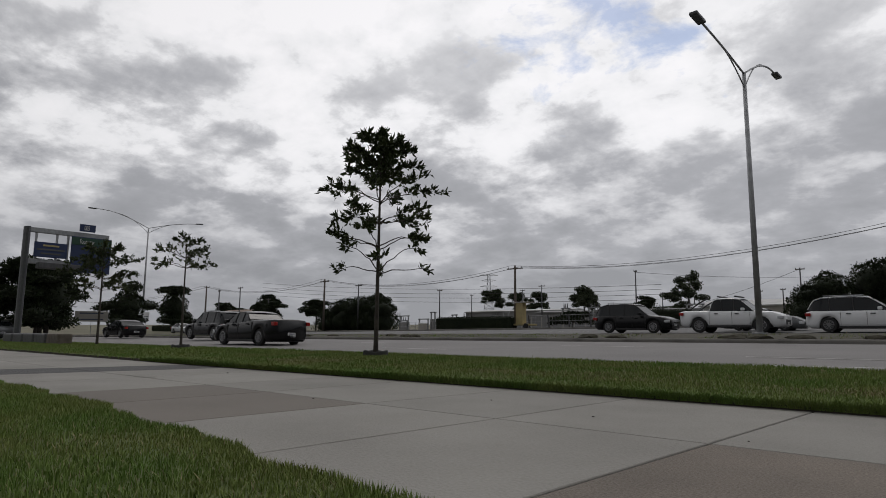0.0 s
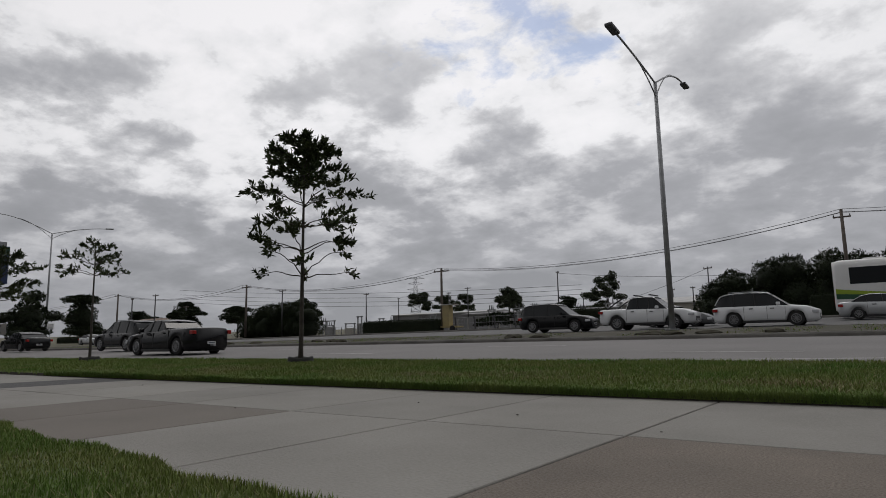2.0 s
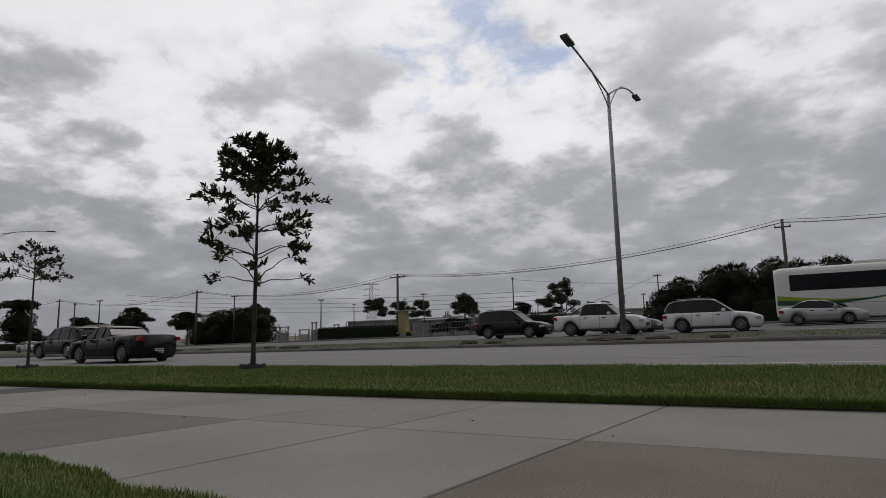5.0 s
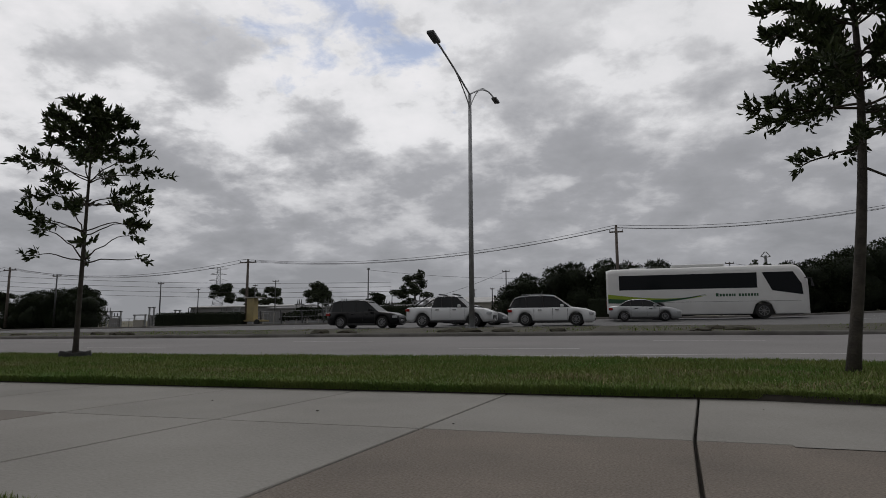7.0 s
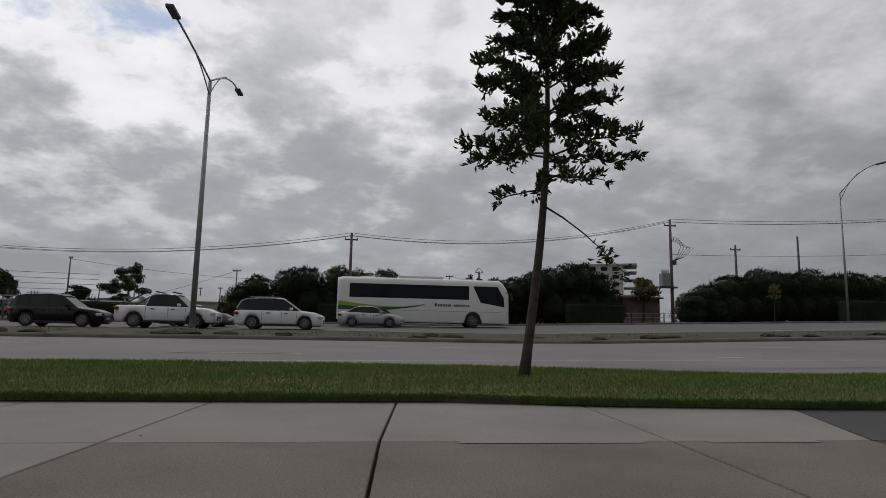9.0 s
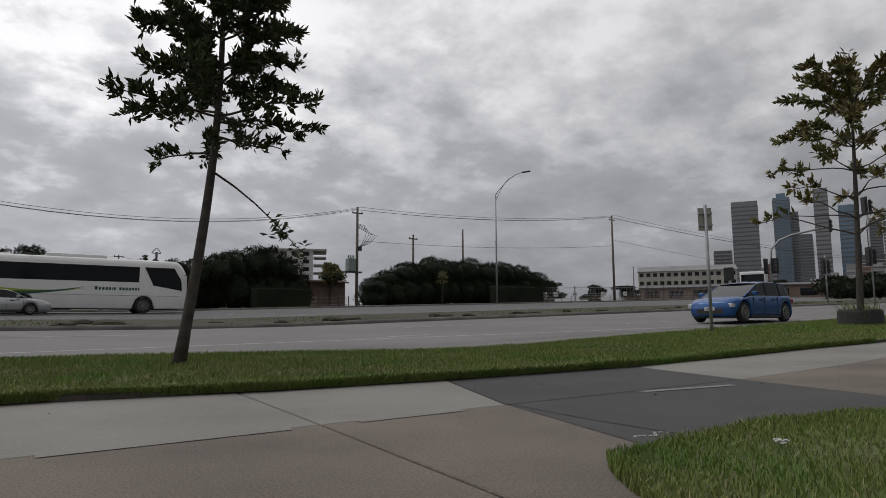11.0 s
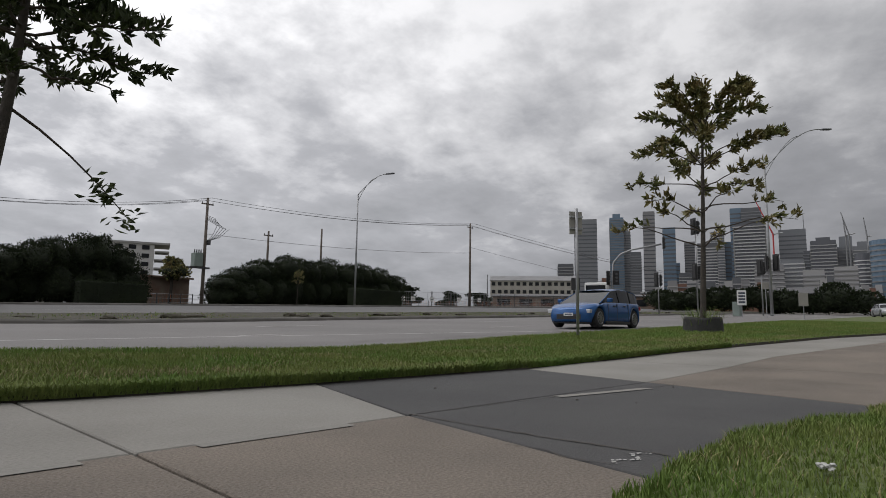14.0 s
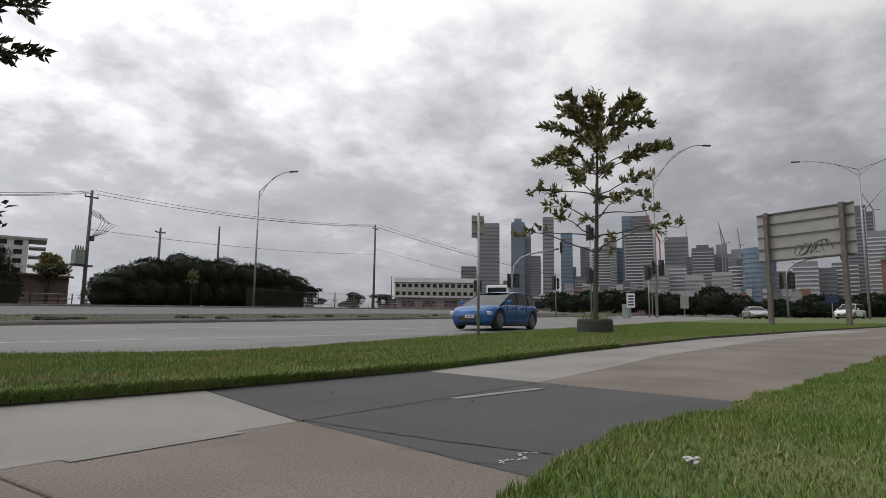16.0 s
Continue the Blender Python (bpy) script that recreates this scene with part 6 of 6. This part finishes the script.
def crack(line, w, label, seed):
    """A ragged dark crack lying on the footpath."""
    rng = np.random.default_rng(seed)
    bm, last = bmesh.new(), None
    for a, b in zip(line, line[1:]):
        n = max(2, int(math.hypot(b[0] - a[0], b[1] - a[1]) / 0.05))
        u = Vector((-(b[1] - a[1]), b[0] - a[0], 0)).normalized()
        for k in range(n + 1):
            p = Vector((a[0] + (b[0] - a[0]) * k / n, a[1] + (b[1] - a[1]) * k / n, 0.004)) + u * float(rng.normal(0, 0.006))
            p.z += ground_z(p.x, p.y)
            q = u * w * float(rng.uniform(0.3, 1.2)) / 2
            pair = (bm.verts.new(p - q), bm.verts.new(p + q))
            if last:
                bm.faces.new((last[0], pair[0], pair[1], last[1]))
            last = pair
    solo("crack", bm, M["joint"], label, "crack", "footpath cracks", "structure")


crack([(3.78, 3.86), (3.72, 3.30), (3.69, 2.95), (3.69, 2.35)], 0.018, "ragged dark crack along the asphalt patch", 1)
crack([(3.84, 3.83), (4.6, 3.80), (5.4, 3.74), (6.95, 3.52)], 0.010, "thin dark crack across the asphalt patch", 2)
crack([(3.40, 2.95), (3.46, 2.80), (3.36, 2.62), (3.38, 2.45)], 0.007, "thin branching crack in the brown concrete", 3)
bm = bmesh.new()
for k in range(30):
    x, y = 3.40 + 0.009 * k, 2.44 + 0.03 * math.sin(k * 0.34) + 0.008 * math.sin(k * 1.7)
    r = 0.003 + 0.005 * abs(math.sin(k * 0.9))
    bm.faces.new([bm.verts.new((x + 0.008 * math.cos(a), y + r * math.sin(a), 0.004 + 0.00004 * k)) for a in np.linspace(0, 6.28, 9)[:-1]])
solo("paint_splash", bm, M["line"], "pale paint splash on the asphalt patch", "paint splash", kind="structure")
bm = bmesh.new()
for k in range(14):
    made = bmesh.ops.create_icosphere(bm, subdivisions=1, radius=0.03)["verts"]
    bmesh.ops.transform(bm, matrix=Matrix.Translation((3.62 + 0.012 * (k % 5), 1.80 + 0.012 * (k % 4), 0.045 + 0.006 * (k % 3))) @ Matrix.Diagonal((0.55, 0.35, 0.15, 1)), verts=made)
solo("litter", bm, M["litter"], "crumpled white paper lying in the lawn", "litter")
rng = np.random.default_rng(9)
for k in range(14):
    x, y = rng.uniform(-9, 9), rng.uniform(2.6, 5.6)
    bm = bmesh.new()
    made = bmesh.ops.create_icosphere(bm, subdivisions=1, radius=rng.uniform(0.006, 0.013))["verts"]
    bmesh.ops.transform(bm, matrix=Matrix.Translation((x, y, 0.005)) @ Matrix.Diagonal((1.5, 1, 0.5, 1)), verts=made)
    solo("leaf_litter", bm, M["joint"], "dry leaf scrap lying on the footpath", "leaf scrap", "leaf scraps")

# clods and tufts on the median
for k in range(40):
    x = -40 + 105 * rng.uniform()
    y = 24.4 + rng.uniform(0, 1.6)
    bm = bmesh.new()
    made = bmesh.ops.create_icosphere(bm, subdivisions=2, radius=1.0)["verts"]
    for v in made:
        v.co *= 1 + 0.35 * noise.noise(v.co * 2 + Vector((k, 0, 0)))
    bmesh.ops.transform(bm, matrix=Matrix.Diagonal((rng.uniform(0.25, 0.6), 0.25, rng.uniform(0.06, 0.16), 1)), verts=made)
    solo("weed_tuft", bm, M["soil"], "low dry weed tuft on the median", "weed", "median weeds", at=on_land(x, y, 0.09))


# ---------------------------------------------------------------- grass
def grass(name, label, n, region, height, seed, material, spread_way=0.35, wide=0.007, lift=0.0):
    """Single blades, each a bent narrow triangle strip."""
    rng = np.random.default_rng(seed)
    x, y, keep = region(rng, n)
    x, y = x[keep], y[keep]
    n = len(x)
    z = np.array([ground_z(float(a), float(b)) for a, b in zip(x, y)]) + lift
    patch_ = np.array([noise.noise(Vector((float(a) * 0.9, float(b) * 0.9, seed))) for a, b in zip(x, y)])
    h = height * rng.uniform(0.55, 1.25, n) * (1 + 0.35 * patch_)
    az = rng.uniform(0, 2 * np.pi, n)
    d = np.stack([np.cos(az), np.sin(az), np.zeros(n)], 1)
    s = np.stack([-np.sin(az + rng.normal(0, 0.8, n)), np.cos(az), np.zeros(n)], 1) * (wide * rng.uniform(0.7, 1.4, n))[:, None]
    foot = np.stack([x, y, z], 1)
    lean = (spread_way * rng.uniform(0.1, 1.3, n))[:, None]
    up = np.array([0, 0, 1.0])
    p1 = foot + (up * 0.6 + d * lean * 0.35) * h[:, None]
    tip = foot + (up * 0.95 + d * lean * 1.1) * h[:, None]
    verts = np.stack([foot - s, foot + s, p1 + s * 0.7, p1 - s * 0.7, tip], 1).reshape(-1, 3)
    i = np.arange(n) * 5
    me = bpy.data.meshes.new(name)
    quads = np.stack([i, i + 1, i + 2, i + 3], 1)
    tris = np.stack([i + 3, i + 2, i + 4], 1)
    me.from_pydata(verts.tolist(), [], quads.tolist() + tris.tolist())
    me.materials.append(material)
    tagged(new(name, me), label, "grass", kind="stuff")


def lawn_region(x0, x1, depth, edge_bias):
    def region(rng, n):
        x = rng.uniform(x0, x1, n)
        e = np.array([lawn_edge(float(v)) for v in x])
        y = e + 0.05 - depth * rng.uniform(0, 1, n) ** edge_bias
        return x, y, np.hypot(x - 0.2, y) > 0.5
    return region


def verge_region(x0, x1, y_bias=1.0):
    def region(rng, n):
        x = rng.uniform(x0, x1, n)
        a = np.array([verge_front(float(v)) for v in x])
        b = np.array([verge_back(float(v)) for v in x])
        y = a - 0.005 + (b - a - 0.02) * rng.uniform(0, 1, n) ** y_bias
        return x, y, np.ones(n, bool)
    return region


grass("lawn_grass", "green mown grass of the lawn", 95000, lawn_region(-9.5, -0.3, 1.9, 1.4), 0.056, 1, M["blade"], wide=0.0032)
grass("lawn_grass", "green mown grass of the lawn", 95000, lawn_region(1.8, 11.5, 2.2, 1.4), 0.058, 2, M["blade"], wide=0.0032)
grass("lawn_grass", "green mown grass of the lawn", 30000, lawn_region(11.5, 30, 3.0, 1.2), 0.07, 13, M["blade"], wide=0.0086)
grass("lawn_grass", "green mown grass of the lawn", 9000, lawn_region(-30, -9.5, 2.5, 1.2), 0.07, 3, M["blade"], wide=0.0108)
grass("lawn_grass", "dry blades among the lawn", 14000, lawn_region(-7.5, 9.5, 1.9, 1.4), 0.05, 4, M["blade_dry"], 0.9, wide=0.0029)
grass("verge_grass", "green grass of the verge", 230000, verge_region(-14, 14), 0.06, 5, M["blade"], wide=0.0040, lift=0.04)
grass("verge_grass", "green grass along the verge edge", 50000, verge_region(-14, 14, 6.0), 0.075, 6, M["blade"], 0.8, wide=0.0036, lift=0.045)
grass("verge_grass", "green grass of the verge", 70000, verge_region(14, 45), 0.08, 7, M["blade"], wide=0.0094, lift=0.03)
grass("verge_grass", "green grass of the verge", 60000, verge_region(-45, -14), 0.08, 8, M["blade"], wide=0.0101, lift=0.03)
grass("verge_grass", "dry blades among the verge grass", 16000, verge_region(-14, 16), 0.05, 9, M["blade_dry"], 0.9, wide=0.0058, lift=0.045)


def thin_patches(x0, x1):
    """Worn, dry patches in the verge, in uneven clumps."""
    def region(rng, n):
        x = rng.uniform(x0, x1, n)
        a = np.array([verge_front(float(v)) for v in x])
        y = a + 0.15 + 2.2 * rng.uniform(0, 1, n)
        clump = np.array([noise.noise(Vector((float(u) * 0.55, float(v) * 1.3, 4.1))) for u, v in zip(x, y)])
        return x, y, clump + rng.normal(0, 0.10, n) > 0.14
    return region


grass("verge_grass", "yellowed dry grass in patches of the verge", 60000, thin_patches(-14, 20), 0.062, 21, M["blade_dry"], 0.8, wide=0.0040, lift=0.046)
grass("verge_grass", "green blades hanging over the footpath edge", 16000, verge_region(-14, 14, 60.0), 0.085, 22, M["blade"], 1.3, wide=0.0036, lift=0.02)


def ring_region(rng, n):
    a, r = rng.uniform(0, 6.28, n), 0.5 * np.sqrt(rng.uniform(0, 1, n))
    return 21.0 + r * np.cos(a), 7.9 + r * np.sin(a), np.ones(n, bool)


grass("ring_grass", "long green grass growing in the tree ring", 260, ring_region, 0.75, 14, M["blade"], 0.7, wide=0.012)


def median_region(rng, n):
    x = rng.uniform(-60, 70, n)
    return x, 24.2 + 5.4 * rng.uniform(0, 1, n), np.array([noise.noise(Vector((float(v) * 0.25, 0, 3))) > -0.1 - 0.02 * float(v) * 0 for v in x])


grass("median_grass", "sparse dry grass on the median", 2200, median_region, 0.13, 10, M["blade_dry"], wide=0.02)
grass("median_grass", "sparse green grass on the median", 14000, median_region, 0.13, 12, M["blade"], wide=0.02)
